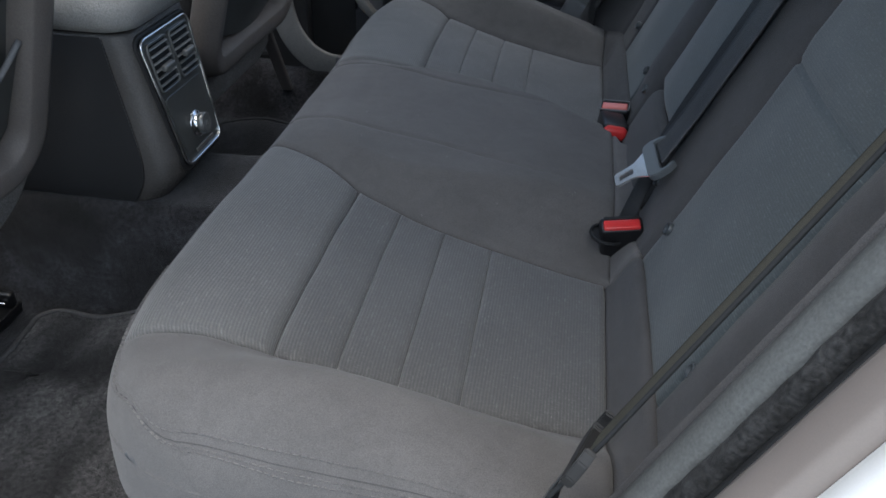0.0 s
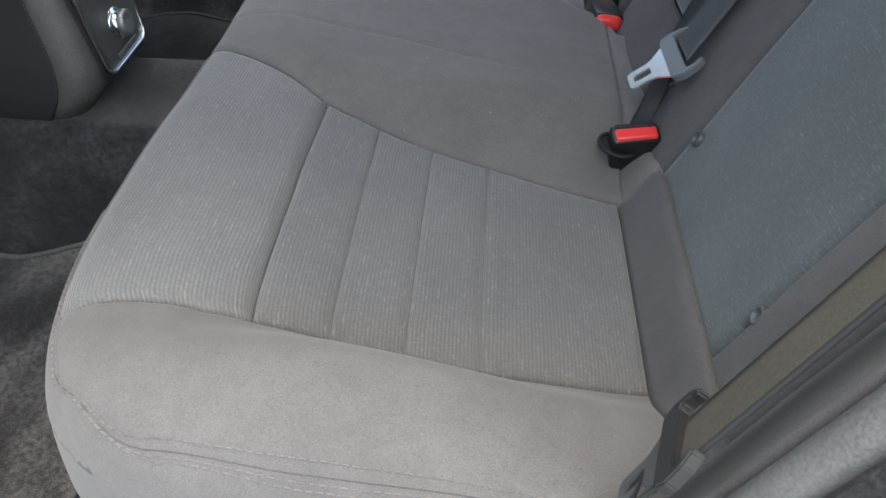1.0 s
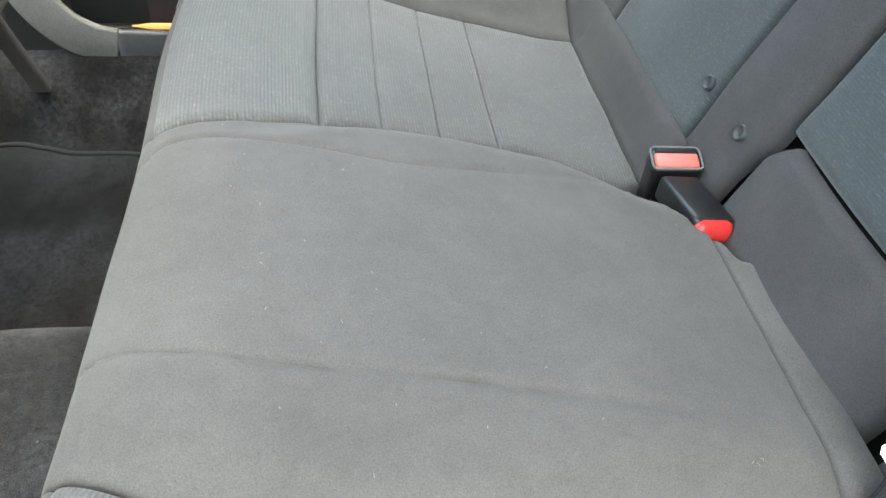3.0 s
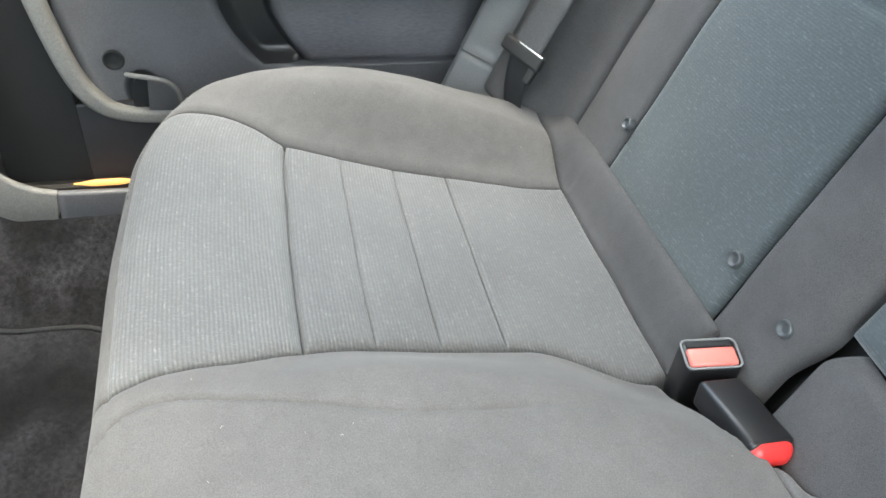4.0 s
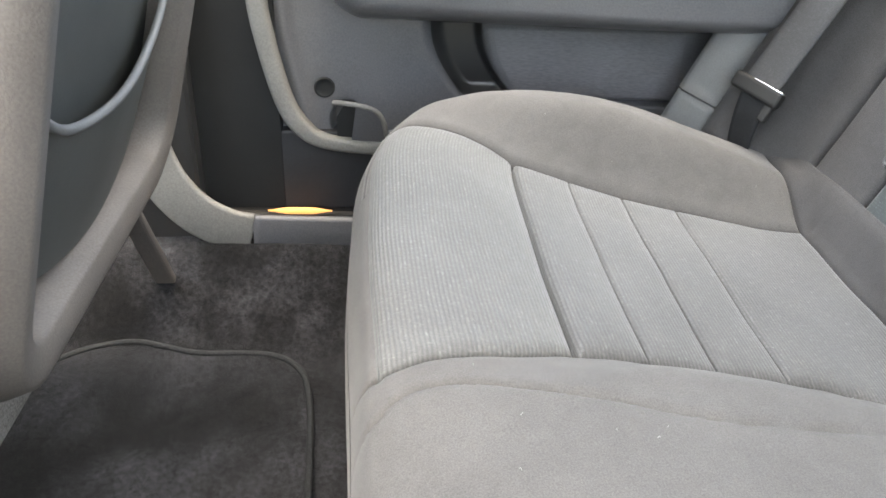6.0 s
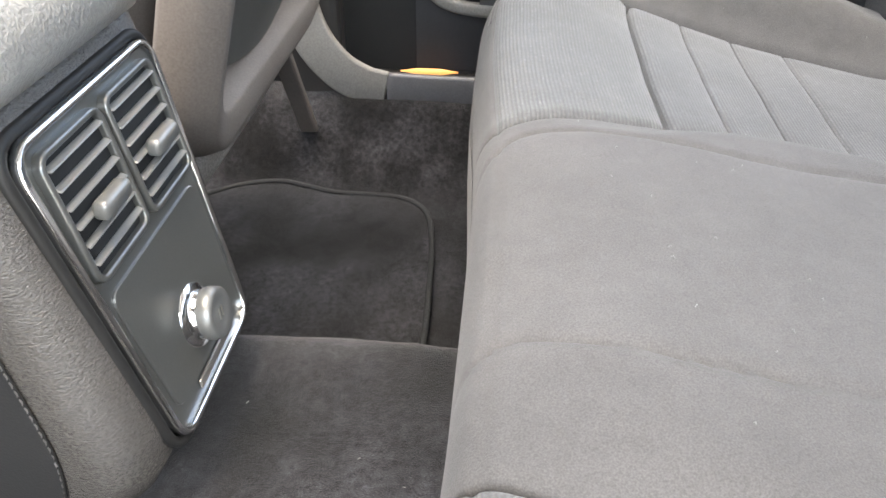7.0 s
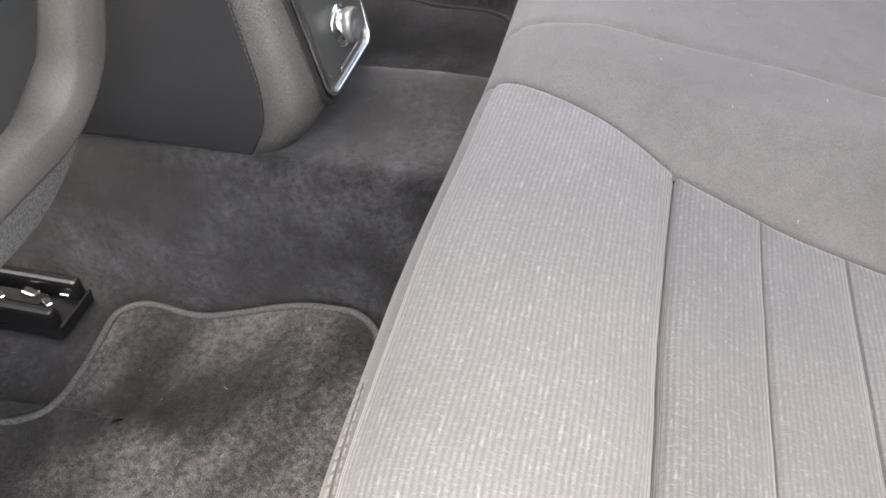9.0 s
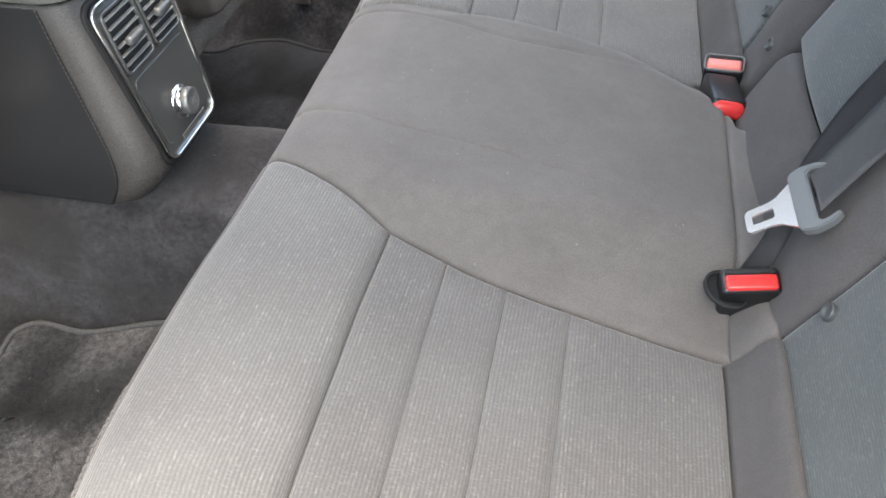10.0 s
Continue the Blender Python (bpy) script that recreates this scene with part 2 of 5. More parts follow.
    l.new(n["Bump"].outputs[0], bmp.inputs["Normal"])
    l.new(bmp.outputs[0], bsdf.inputs["Normal"])
    return mat


def carpet_material(name, colour, second, pile=700.0, tuft=1.0):
    """Cut pile: tufts, patches lying different ways and broad worn areas."""
    mat = material(name, colour, 0.95, grain=0.95, grain_size=pile * 1.8, blotch=0.5, blotch_size=8, bump=0.9, bump_depth=0.0016, spec=0.08, sheen=0.2, second=second)
    n, l = mat.node_tree.nodes, mat.node_tree.links
    bsdf = n["Principled BSDF"]
    was = bsdf.inputs["Base Color"].links[0].from_socket
    co = n.new("ShaderNodeTexCoord")
    for size, lo, hi, squash, edge in ((150.0, 1 - 0.65 * tuft, 1 + 0.75 * tuft, 1.0, 0.17), (34.0, 0.6, 1.4, 0.45, 0.2), (7.0, 0.48, 1.30, 0.8, 0.07)):
        mp = n.new("ShaderNodeMapping")
        mp.inputs["Scale"].default_value = (1.0, squash, 1.0)
        tex = n.new("ShaderNodeTexNoise")
        tex.inputs["Scale"].default_value, tex.inputs["Detail"].default_value = size, 3
        rng = n.new("ShaderNodeMapRange")
        rng.inputs[1].default_value, rng.inputs[2].default_value = 0.5 - edge, 0.5 + edge
        rng.inputs[3].default_value, rng.inputs[4].default_value = lo, hi
        mul = n.new("ShaderNodeMix")
        mul.data_type, mul.blend_type = "RGBA", "MULTIPLY"
        mul.inputs["Factor"].default_value = 1.0
        l.new(co.outputs["Object"], mp.inputs[0])
        l.new(mp.outputs[0], tex.inputs["Vector"])
        l.new(tex.outputs[0], rng.inputs[0])
        l.new(was, mul.inputs["A"])
        l.new(rng.outputs[0], mul.inputs["B"])
        was = mul.outputs["Result"]
    l.new(was, bsdf.inputs["Base Color"])
    return mat


CLOTH_RIB = ribbed("corded_cloth", (0.126, 0.125, 0.122), (0.44, 0.44, 0.43), flecks=0.28, depth=0.0006, valley=0.74)
CLOTH_INSERT = ribbed("corded_insert_cloth", (0.106, 0.105, 0.104), (0.40, 0.40, 0.39), flecks=0.30, depth=0.0005, valley=0.76)
CLOTH_BACK = ribbed("corded_back_cloth", (0.051, 0.061, 0.064), (0.22, 0.25, 0.26), pitch=0.0030, depth=0.00018, flecks=0.36, along=1, valley=0.95)
CLOTH_PLAIN = material("plain_cloth", (0.107, 0.102, 0.0995), 0.95, grain=0.22, grain_size=1100, blotch=0.09, blotch_size=9, bump=0.55, bump_depth=0.0006, spec=0.12, sheen=0.16, mottle=0.045)
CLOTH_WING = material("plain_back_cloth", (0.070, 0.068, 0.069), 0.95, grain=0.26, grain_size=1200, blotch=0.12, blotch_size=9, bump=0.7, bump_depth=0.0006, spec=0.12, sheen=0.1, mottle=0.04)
THREAD = material("thread", (0.135, 0.130, 0.127), 0.8)
SEAM = material("seam_shade", (0.062, 0.060, 0.060), 0.9)
STITCH = material("pale_thread", (0.42, 0.42, 0.42), 0.7)
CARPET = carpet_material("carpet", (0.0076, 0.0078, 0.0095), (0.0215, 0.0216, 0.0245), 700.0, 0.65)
MAT_PILE = carpet_material("mat_pile", (0.0175, 0.0170, 0.0176), (0.045, 0.0435, 0.043), 550.0, 0.7)
BINDING = material("mat_binding", (0.076, 0.075, 0.075), 0.8, grain=0.5, grain_size=500, bump=0.8, bump_depth=0.001)
BINDING_SHADED = material("shaded_binding", (0.034, 0.036, 0.038), 0.8, grain=0.5, grain_size=500, bump=0.8, bump_depth=0.001)
PLASTIC = material("dark_plastic", (0.032, 0.032, 0.033), 0.32, grain=0.1, grain_size=700, blotch=0.06, bump=0.35, bump_depth=0.0004, spec=0.7)
LEATHERETTE = material("grained_skin", (0.086, 0.080, 0.074), 0.27, grain=0.22, grain_size=600, blotch=0.08, bump=0.9, bump_depth=0.0014, spec=0.9, stretch=(0.75, 0.75, 1.8))
GREY_PLASTIC = material("grey_plastic", (0.165, 0.166, 0.168), 0.52, grain=0.1, grain_size=600, blotch=0.08, bump=0.4, bump_depth=0.0004)
DOOR_SKIN = material("door_skin", (0.124, 0.125, 0.134), 0.40, grain=0.14, grain_size=520, blotch=0.08, bump=0.6, bump_depth=0.0006, spec=0.6)
DOOR_CLOTH = material("door_cloth", (0.150, 0.149, 0.161), 0.5, grain=0.16, grain_size=420, blotch=0.1, bump=0.8, bump_depth=0.0009, stretch=(0.3, 1.0, 1.6))
RECESS = material("recess_plastic", (0.030, 0.031, 0.035), 0.6, grain=0.1, grain_size=600, bump=0.3)
BLACK = material("black_plastic", (0.012, 0.012, 0.013), 0.35, grain=0.1, bump=0.15)
MATT_BLACK = material("matt_black", (0.010, 0.011, 0.012), 0.8, grain=0.15, bump=0.2)
BUTTON = material("button_plastic", (0.05, 0.055, 0.058), 0.35, grain=0.05, bump=0.1)
# console skin in a raised colour that carries the window light on the lid
LIT_LID_SKIN = material("lit_lid_skin", (0.30, 0.295, 0.28), 0.30, grain=0.16, grain_size=420, blotch=0.08, bump=1.0, bump_depth=0.0012)
ARM_SKIN = material("armrest_skin", (0.058, 0.058, 0.060), 0.30, grain=0.2, grain_size=300, blotch=0.1, bump=1.0, bump_depth=0.0016, spec=0.65, stretch=(0.45, 1.0, 1.8))
RIM_PLASTIC = material("rim_plastic", (0.21, 0.205, 0.196), 0.6, grain=0.12, grain_size=420, blotch=0.1, bump=0.8, bump_depth=0.0008)
TONGUE_GREY = material("tongue_plastic", (0.115, 0.125, 0.130), 0.36, grain=0.06, blotch=0.05, bump=0.1)
PLATE_STEEL = material("plated_steel", (0.72, 0.72, 0.71), 0.24, 0.75, grain=0.03, blotch=0.05, bump=0.08, bump_depth=0.0001)
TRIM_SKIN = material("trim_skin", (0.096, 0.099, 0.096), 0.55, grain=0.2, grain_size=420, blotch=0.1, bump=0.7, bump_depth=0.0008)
PANEL_SATIN = material("panel_satin", (0.19, 0.196, 0.192), 0.30, 0.7, grain=0.04, blotch=0.06, bump=0.06, bump_depth=0.0002)
CHROME = material("chrome", (0.78, 0.79, 0.80), 0.12, 1.0, grain=0.02, blotch=0.03, bump=0.05, bump_depth=0.0001)
STEEL = material("bright_steel", (0.45, 0.435, 0.41), 0.30, 0.85, grain=0.05, blotch=0.06, bump=0.1, bump_depth=0.0001)
SATIN = material("satin_grey", (0.20, 0.205, 0.203), 0.34, 0.5, grain=0.05, blotch=0.05, bump=0.08, bump_depth=0.0002)
SLAT = material("silver_plastic", (0.30, 0.305, 0.30), 0.32, 0.6, grain=0.05, blotch=0.05, bump=0.08, bump_depth=0.0002)
RED = material("red_plastic", (0.62, 0.035, 0.035), 0.32, grain=0.04, blotch=0.05, bump=0.05)
RED_PALE = material("faded_red_plastic", (0.66, 0.17, 0.14), 0.35, grain=0.04, blotch=0.05, bump=0.05)
WEBBING = ribbed("belt_webbing", (0.072, 0.074, 0.078), (0.18, 0.185, 0.19), pitch=0.0016, depth=0.0003, rough=0.6, flecks=0.3, along=0, sheen=0.0, spec=0.2)
BELT_DARK = ribbed("dark_webbing", (0.030, 0.031, 0.033), (0.09, 0.09, 0.095), pitch=0.0016, depth=0.0003, rough=0.6, flecks=0.2, along=0, sheen=0.0, spec=0.2)
WEBBING_OLIVE = ribbed("worn_belt_webbing", (0.094, 0.088, 0.070), (0.19, 0.18, 0.15), pitch=0.0016, depth=0.0003, rough=0.8, flecks=0.4, along=0, sheen=0.0, spec=0.1)
SEAT_SHELL = material("seat_shell", (0.142, 0.126, 0.115), 0.6, grain=0.15, grain_size=500, blotch=0.1, bump=0.5, bump_depth=0.0005)
SEAT_FELT = material("seat_felt", (0.27, 0.26, 0.25), 0.95, grain=0.4, grain_size=420, blotch=0.15, bump=0.9, bump_depth=0.0012, spec=0.1)
SEAT_PANEL = material("seat_back_panel", (0.075, 0.078, 0.074), 0.55, grain=0.1, grain_size=600, bump=0.4, bump_depth=0.0004)
# body paint of the door flange, with shade put into its colour
SHADED_PAINT = material("shaded_body_paint", (0.21, 0.180, 0.162), 0.35, grain=0.04, blotch=0.05, bump=0.05)
WHITE_PAINT = material("white_paint", (0.84, 0.84, 0.82), 0.28, grain=0.02, blotch=0.03, bump=0.03)
FLOCK = material("seal_flock", (0.018, 0.018, 0.018), 0.95, grain=0.7, grain_size=260, blotch=0.5, blotch_size=60, bump=0.9, bump_depth=0.002)
RUBBER = material("rubber", (0.014, 0.014, 0.014), 0.6, grain=0.1)
HEADLINER = material("headliner", (0.6, 0.59, 0.57), 0.9, bump=0.3)
CONCRETE = material("concrete", (0.48, 0.48, 0.465), 0.85, grain=0.15, grain_size=120, blotch=0.2, blotch_size=1.5, bump=0.4, bump_depth=0.002)
LAMP = bpy.data.materials.new("lamp_lens")
LAMP.use_nodes = True
LAMP.node_tree.nodes["Principled BSDF"].inputs["Base Color"].default_value = (0.9, 0.45, 0.12, 1)
LAMP.node_tree.nodes["Principled BSDF"].inputs["Emission Color"].default_value = (1.0, 0.42, 0.15, 1)
LAMP.node_tree.nodes["Principled BSDF"].inputs["Emission Strength"].default_value = 0.115


# ---------- the car's shell: ground, floor, walls, roof ----------
def struct(name, label, category, size, m, material_, bevel=0.0):
    ob = box(name, size, m, material_, bevel=bevel)
    return tagged(ob, label, category, kind="structure")


GROUND_Z = -0.36
gv, gf, gu = grid(lambda u, v: ((u, v, GROUND_Z), (u, v)), [-600, -60, -12, -4, -1.5, 0, 1.5, 4, 12, 60, 600], [-600, -60, -12, -4, -1.5, 0, 1.5, 4, 12, 60, 600])
tagged(part("ground", gv, gf, CONCRETE, uv=gu), "pale bright concrete yard under the parked car", "ground", kind="structure")

# floor carpet with the tunnel hump, swelling up to the sills
SHOULDER = curve_of([(0, 0.203), (0.085, 0.203), (0.099, 0.198), (0.108, 0.184), (0.113, 0.15), (0.117, 0.09), (0.121, 0.03), (0.126, 0.0), (0.136, -0.012), (0.3, -0.012), (0.62, -0.012), (0.68, 0.0), (0.72, 0.04), (0.75, 0.09), (0.765, 0.11), (0.80, 0.112)])
ys = [s * y for s, y in [(-1, y) for y in (0.8, 0.765, 0.75, 0.735, 0.72, 0.70, 0.68, 0.65, 0.62, 0.56, 0.5, 0.44, 0.38, 0.32, 0.26, 0.2, 0.165, 0.15, 0.14, 0.134, 0.129, 0.126, 0.1235, 0.121, 0.119, 0.117, 0.115, 0.113, 0.111, 0.108, 0.104, 0.099, 0.093, 0.085, 0.07, 0.05, 0.03)]]
ys = ys + [0.0] + [-y for y in ys[::-1]]


def floor_at(x, y):
    wave = 0.004 * noise.noise(Vector((x * 9, y * 9, 1.3))) + 0.0018 * noise.noise(Vector((x * 40, y * 40, 5.1)))
    return (x, y, SHOULDER(abs(y)) + wave), (x, y)


fv, ff, fu = grid(floor_at, spaced(-1.7, 0.6, 120), ys)
tagged(part("floor", fv, ff, CARPET, uv=fu), "dark charcoal carpet floor with a raised centre tunnel", "carpet", kind="structure")

struct("underbody", "plain dark steel floor pan under the carpet", "floor pan", (2.9, 1.56, 0.02), pose(-0.45, 0, -0.05), MATT_BLACK)
# roof out of view; its opening is added to light the console and bench front
v, f = join(box_data((0.13, 1.16, 0.03), pose(-0.890, 0, 1.17), 0.01), box_data((1.00, 1.16, 0.03), pose(0.245, 0, 1.17), 0.01), box_data((0.57, 0.14, 0.03), pose(-0.540, -0.51, 1.17), 0.01), box_data((0.57, 0.14, 0.03), pose(-0.540, 0.51, 1.17), 0.01))
tagged(part("ceiling", v, f, HEADLINER, smooth=False), "unseen pale grey headliner with an opening added to let light in", "roof", kind="structure")
struct("wall_front", "dark dashboard and bulkhead across the front", "dashboard", (0.35, 1.5, 0.62), pose(-1.55, 0, 0.36), PLASTIC, 0.04)
struct("wall_rear", "dark steel bulkhead behind the rear seat", "bulkhead", (0.03, 1.6, 0.90), pose(0.74, 0, 0.38, 0, 14, 0), MATT_BLACK)
struct("parcel_shelf", "dark cloth parcel shelf behind the rear seat", "shelf", (0.5, 1.4, 0.02), pose(0.93, 0, 0.84), CLOTH_WING)
for side, name in ((-1, "near"), (1, "far")):
    struct("wall_front_door_" + name, "dark trimmed front door beside the front seat", "front door", (1.05, 0.06, 0.56), pose(-0.93, side * 0.84, 0.37), DOOR_SKIN, 0.01)
    struct("wall_b_pillar_" + name, "dark plastic centre pillar between the doors", "pillar", (0.10, 0.05, 1.1), pose(-0.43, side * 0.80, 0.62), PLASTIC, 0.012)
    struct("wall_quarter_" + name, "dark quarter panel beside the rear seat back", "quarter panel", (0.50, 0.05, 0.84), pose(0.80, side * 0.80, 0.73, 0, 0, 0), DOOR_SKIN, 0.01)
    struct("wall_pillar_foot_" + name, "dark plastic foot of the centre pillar", "pillar", (0.26 if side > 0 else 0.12, 0.04, 0.62), pose(-0.40 if side > 0 else -0.44, side * 0.845, 0.40), MATT_BLACK, 0.002)
    struct("sill_" + name, "dark painted sill under the door opening", "sill", (2.0, 0.06, 0.16 if side > 0 else 0.14), pose(-0.3, side * 0.835, 0.05 if side > 0 else 0.04), BLACK, 0.01)
    struct("roof_rail_" + name, "pale trimmed roof rail over the doors", "roof rail", (1.72, 0.08, 0.06), pose(-0.105, side * 0.60, 1.145), HEADLINER, 0.02)


# ---------- rear bench cushion ----------
X_FRONT, X_BACK, Y_SIDE = -0.162, 0.40, 0.692
Z_IN = curve_of([(-0.165, 0.350), (-0.12, 0.359), (-0.07, 0.356), (-0.025, 0.345), (0, 0.335), (0.03, 0.326), (0.09, 0.307), (0.15, 0.292), (0.24, 0.274), (0.31, 0.264), (0.335, 0.268), (0.346, 0.289), (0.354, 0.305), (0.361, 0.311), (0.367, 0.309), (0.372, 0.296), (0.377, 0.27), (0.42, 0.22)])
Z_MID = curve_of([(-0.165, 0.350), (-0.14, 0.357), (-0.11, 0.363), (-0.07, 0.368), (0.04, 0.357), (0.2, 0.338), (0.28, 0.327), (0.335, 0.316), (0.355, 0.315), (0.362, 0.314), (0.368, 0.308), (0.373, 0.293), (0.378, 0.27), (0.42, 0.22)])
Z_SIDE = curve_of([(-0.165, 0.345), (-0.12, 0.365), (-0.05, 0.379), (0.05, 0.380), (0.15, 0.362), (0.25, 0.329), (0.32, 0.303), (0.345, 0.302), (0.361, 0.307), (0.367, 0.304), (0.372, 0.291), (0.377, 0.27), (0.42, 0.22)])
Y_MID = curve_of([(-0.165, 0.154), (-0.13, 0.159), (-0.06, 0.186), (0, 0.217), (0.06, 0.230), (0.12, 0.238), (0.22, 0.247), (0.335, 0.258), (0.42, 0.262)])
Y_NEAR = curve_of([(-0.165, 0.572), (-0.12, 0.580), (-0.078, 0.576), (-0.035, 0.558), (0, 0.540), (0.1, 0.536), (0.2, 0.532), (0.32, 0.524), (0.42, 0.52)])
FLAP_NEAR = curve_of([(-0.165, 0.092), (-0.147, 0.076), (-0.12, 0.072), (-0.09, 0.078), (-0.045, 0.086), (0.03, 0.091), (0.12, 0.100), (0.22, 0.112), (0.33, 0.119), (0.42, 0.12)])
FLAP_FAR = curve_of([(-0.165, 0.118), (-0.145, 0.138), (-0.125, 0.152), (-0.10, 0.156), (-0.05, 0.147), (0.0, 0.141), (0.075, 0.131), (0.19, 0.130), (0.42, 0.128)])
PLEATS = (0.062, 0.122, 0.184)
NEAR_FRONT = curve_of([(-0.165, 0.0), (-0.12, -0.016), (-0.09, -0.023), (-0.06, -0.019), (-0.03, -0.006), (0.0, 0.004), (0.1, 0.002), (0.3, 0.0)])


def side_seam(xn, s):
    """The seam along the side bolster; on the near side it swings in behind the corner."""
    return Y_NEAR(xn) + (NEAR_FRONT(xn) if s < 0 else 0.0)


X_SEAM, X_REAR = 0.0, 0.329


ROLL_X, ROLL_Y, ROLL_P, EDGE_Q = 0.056, 0.076, 2.45, 0.966


def edge_ab(xn, ay):
    """How far over the front and the side roll a place lies, each from 0 to 1."""
    return max(0.0, ROLL_X - (xn - X_FRONT)) / ROLL_X, max(0.0, ROLL_Y - (Y_SIDE - ay)) / ROLL_Y


def roll_p(ay):
    """How square the front roll is: plump and upright in the middle of the bench, rounder towards its ends."""
    return ROLL_P + 2.4 * (1 - smoothstep((ay - 0.07) / 0.22)) + 1.6 * (1 - smoothstep((ay - 0.36) / 0.22))


def seam_level(phi, xn=-9.0):
    """How far down the rolled edge the seam lies; along the side it dips behind the corner."""
    d = xn - X_FRONT - ROLL_X
    dip = 0.17 * smoothstep((d + 0.03) / 0.16) * (1 - 0.8 * smoothstep((d - 0.16) / 0.30))
    return 0.38 * math.cos(phi) ** 2 + (0.54 + dip) * math.sin(phi) ** 2 - 0.18 * math.sin(2 * phi) ** 2


def cut(y):
    """How far the front edge draws back towards the rounded corners."""
    t = min(max((abs(y) - 0.47) / (Y_SIDE + 0.004 - 0.47), 0.0), 1.0)
    return 0.148 * (1 - (1 - t ** 2.3) ** 0.5) + 0.003 + 0.013 * (1 - smoothstep((abs(y) - 0.08) / 0.30))


def mid(xn, s):
    """The seam beside the centre seat; on the far side it runs in to the buckles."""
    return Y_MID(xn) + (0.020 * (1 - smoothstep((xn + 0.12) / 0.12)) - 0.052 * smoothstep((xn - 0.20) / 0.12) if s > 0 else 0.0)


def tight(a, b, n, ends=0.5):
    """Steps from a to b, drawn close together where a seam closes each end."""
    lead = (0.0, 0.0005, 0.0011, 0.0019, 0.0031)
    return [a + d for d in lead] + spaced(a + 0.005, b - 0.005, n, ends) + [b - d for d in lead[::-1]]


def crease(d, soft=0.0055, slot=0.0013):
    """Cross-section of a sewn seam: cloth rolling into a narrow slot."""
    return 0.42 * groove(d, soft) + 0.58 * groove(d, slot)


def groove(d, w):
    return math.exp(-(d / w) ** 2)


def cushion_z(xn, y):
    ay = abs(y)
    ym, yn = mid(xn, y), side_seam(xn, y)
    z = Z_IN(xn)
    # puffed panels between the pleats
    if ym < ay < yn and X_SEAM < xn < X_REAR:
        stops = (X_SEAM,) + PLEATS + (X_REAR,)
        for a, b in zip(stops, stops[1:]):
            if a <= xn < b:
                t = (xn - a) / (b - a)
                z += 0.0022 * math.sin(math.pi * t) ** 0.6 * smoothstep((ay - ym) / 0.03) * smoothstep((yn - ay) / 0.03)
    if ay < ym + 0.004:
        z += (Z_MID(xn) - z) * smoothstep((ym + 0.004 - ay) / (0.065 + 0.06 * smoothstep((xn - 0.02) / 0.28)))
    if ay > yn - 0.004:
        z += (Z_SIDE(xn) - z) * smoothstep((ay - yn + 0.004) / 0.075)
    # seams: the deepest one at hand wins
    inside = groove(max(ym - ay, ay - yn, 0.0), 0.004)
    deep = [0.011 * crease(ay - ym) * smoothstep((xn + 0.17) / 0.03)]
    deep.append((0.010 + 0.003 * smoothstep((xn + 0.04) / 0.05)) * crease(ay - yn) * smoothstep((xn + 0.15) / 0.05) * smoothstep((X_REAR + 0.02 - xn) / 0.02))
    deep.append(0.014 * crease(xn - X_SEAM) * inside)
    deep += [0.0046 * crease(xn - p, 0.0046, 0.0009) * inside for p in PLEATS]
    deep.append(0.013 * crease(xn - X_REAR) * groove(max(ym - ay, 0.0), 0.004) * smoothstep((Y_SIDE - 0.03 - ay) / 0.05))
    if ay < ym:
        deep.append(0.006 * crease(xn - X_REAR - 0.006, 0.0045, 0.0013))
        deep.append(0.0048 * crease(ay - (FLAP_NEAR if y < 0 else FLAP_FAR)(xn), 0.0042, 0.0013) * smoothstep((0.335 - xn) / 0.24))
    z -= max(deep)
    # hollows for the buckles
    z -= 0.016 * groove(math.hypot((xn - 0.338) / (0.036 if xn < 0.338 else 0.09), (y + 0.205) / (0.024 if y > -0.205 else 0.045)), 1.0)
    z -= 0.062 * smoothstep((xn - 0.311 - 0.030 * smoothstep((0.112 - y) / 0.06)) / 0.020) * smoothstep((y - 0.034) / 0.032) * smoothstep((0.214 - y) / 0.018)
    # soft unevenness of the foam
    z += 0.0017 * noise.noise(Vector((xn * 14, y * 14, 0.3))) + 0.0004 * noise.noise(Vector((xn * 45, y * 45, 2.3)))
    # rolled edges, with the sewn edge seam part of the way down
    a, b = edge_ab(xn, ay)
    q = a ** ROLL_P + b * b
    if q > 0.05:
        z -= 0.0026 * groove((math.sqrt(q / seam_level(math.atan2(b, a ** (ROLL_P / 2)), xn)) - 1) * 0.035, 0.0022)
    q = a ** roll_p(ay) + b * b
    return 0.284 + (z - 0.284) * max(0.0, 1 - q) ** 0.44


def cushion_at(xn, y):
    a, b = edge_ab(xn, abs(y))
    power = roll_p(abs(y))
    q = a ** power + b * b
    if q > EDGE_Q:
        a, b = a * (EDGE_Q / q) ** (1 / power), b * (EDGE_Q / q) ** 0.5
        if a > 0:
            xn = X_FRONT + ROLL_X * (1 - a)
        if b > 0:
            y = math.copysign(Y_SIDE - ROLL_Y * (1 - b), y)
    pull = cut(y) * (1 - smoothstep((xn - X_FRONT) / 0.40))
    return Vector((xn + pull, y, cushion_z(xn, y)))


def rim_at(phi, level, s):
    """A place on the corner's roll: phi 0 towards the front, 90 degrees towards the side."""
    a, b = (level * math.cos(phi) ** 2) ** (1 / ROLL_P), math.sqrt(level) * math.sin(phi)
    return cushion_at(X_FRONT + ROLL_X * (1 - a), s * (Y_SIDE - ROLL_Y * (1 - b)))


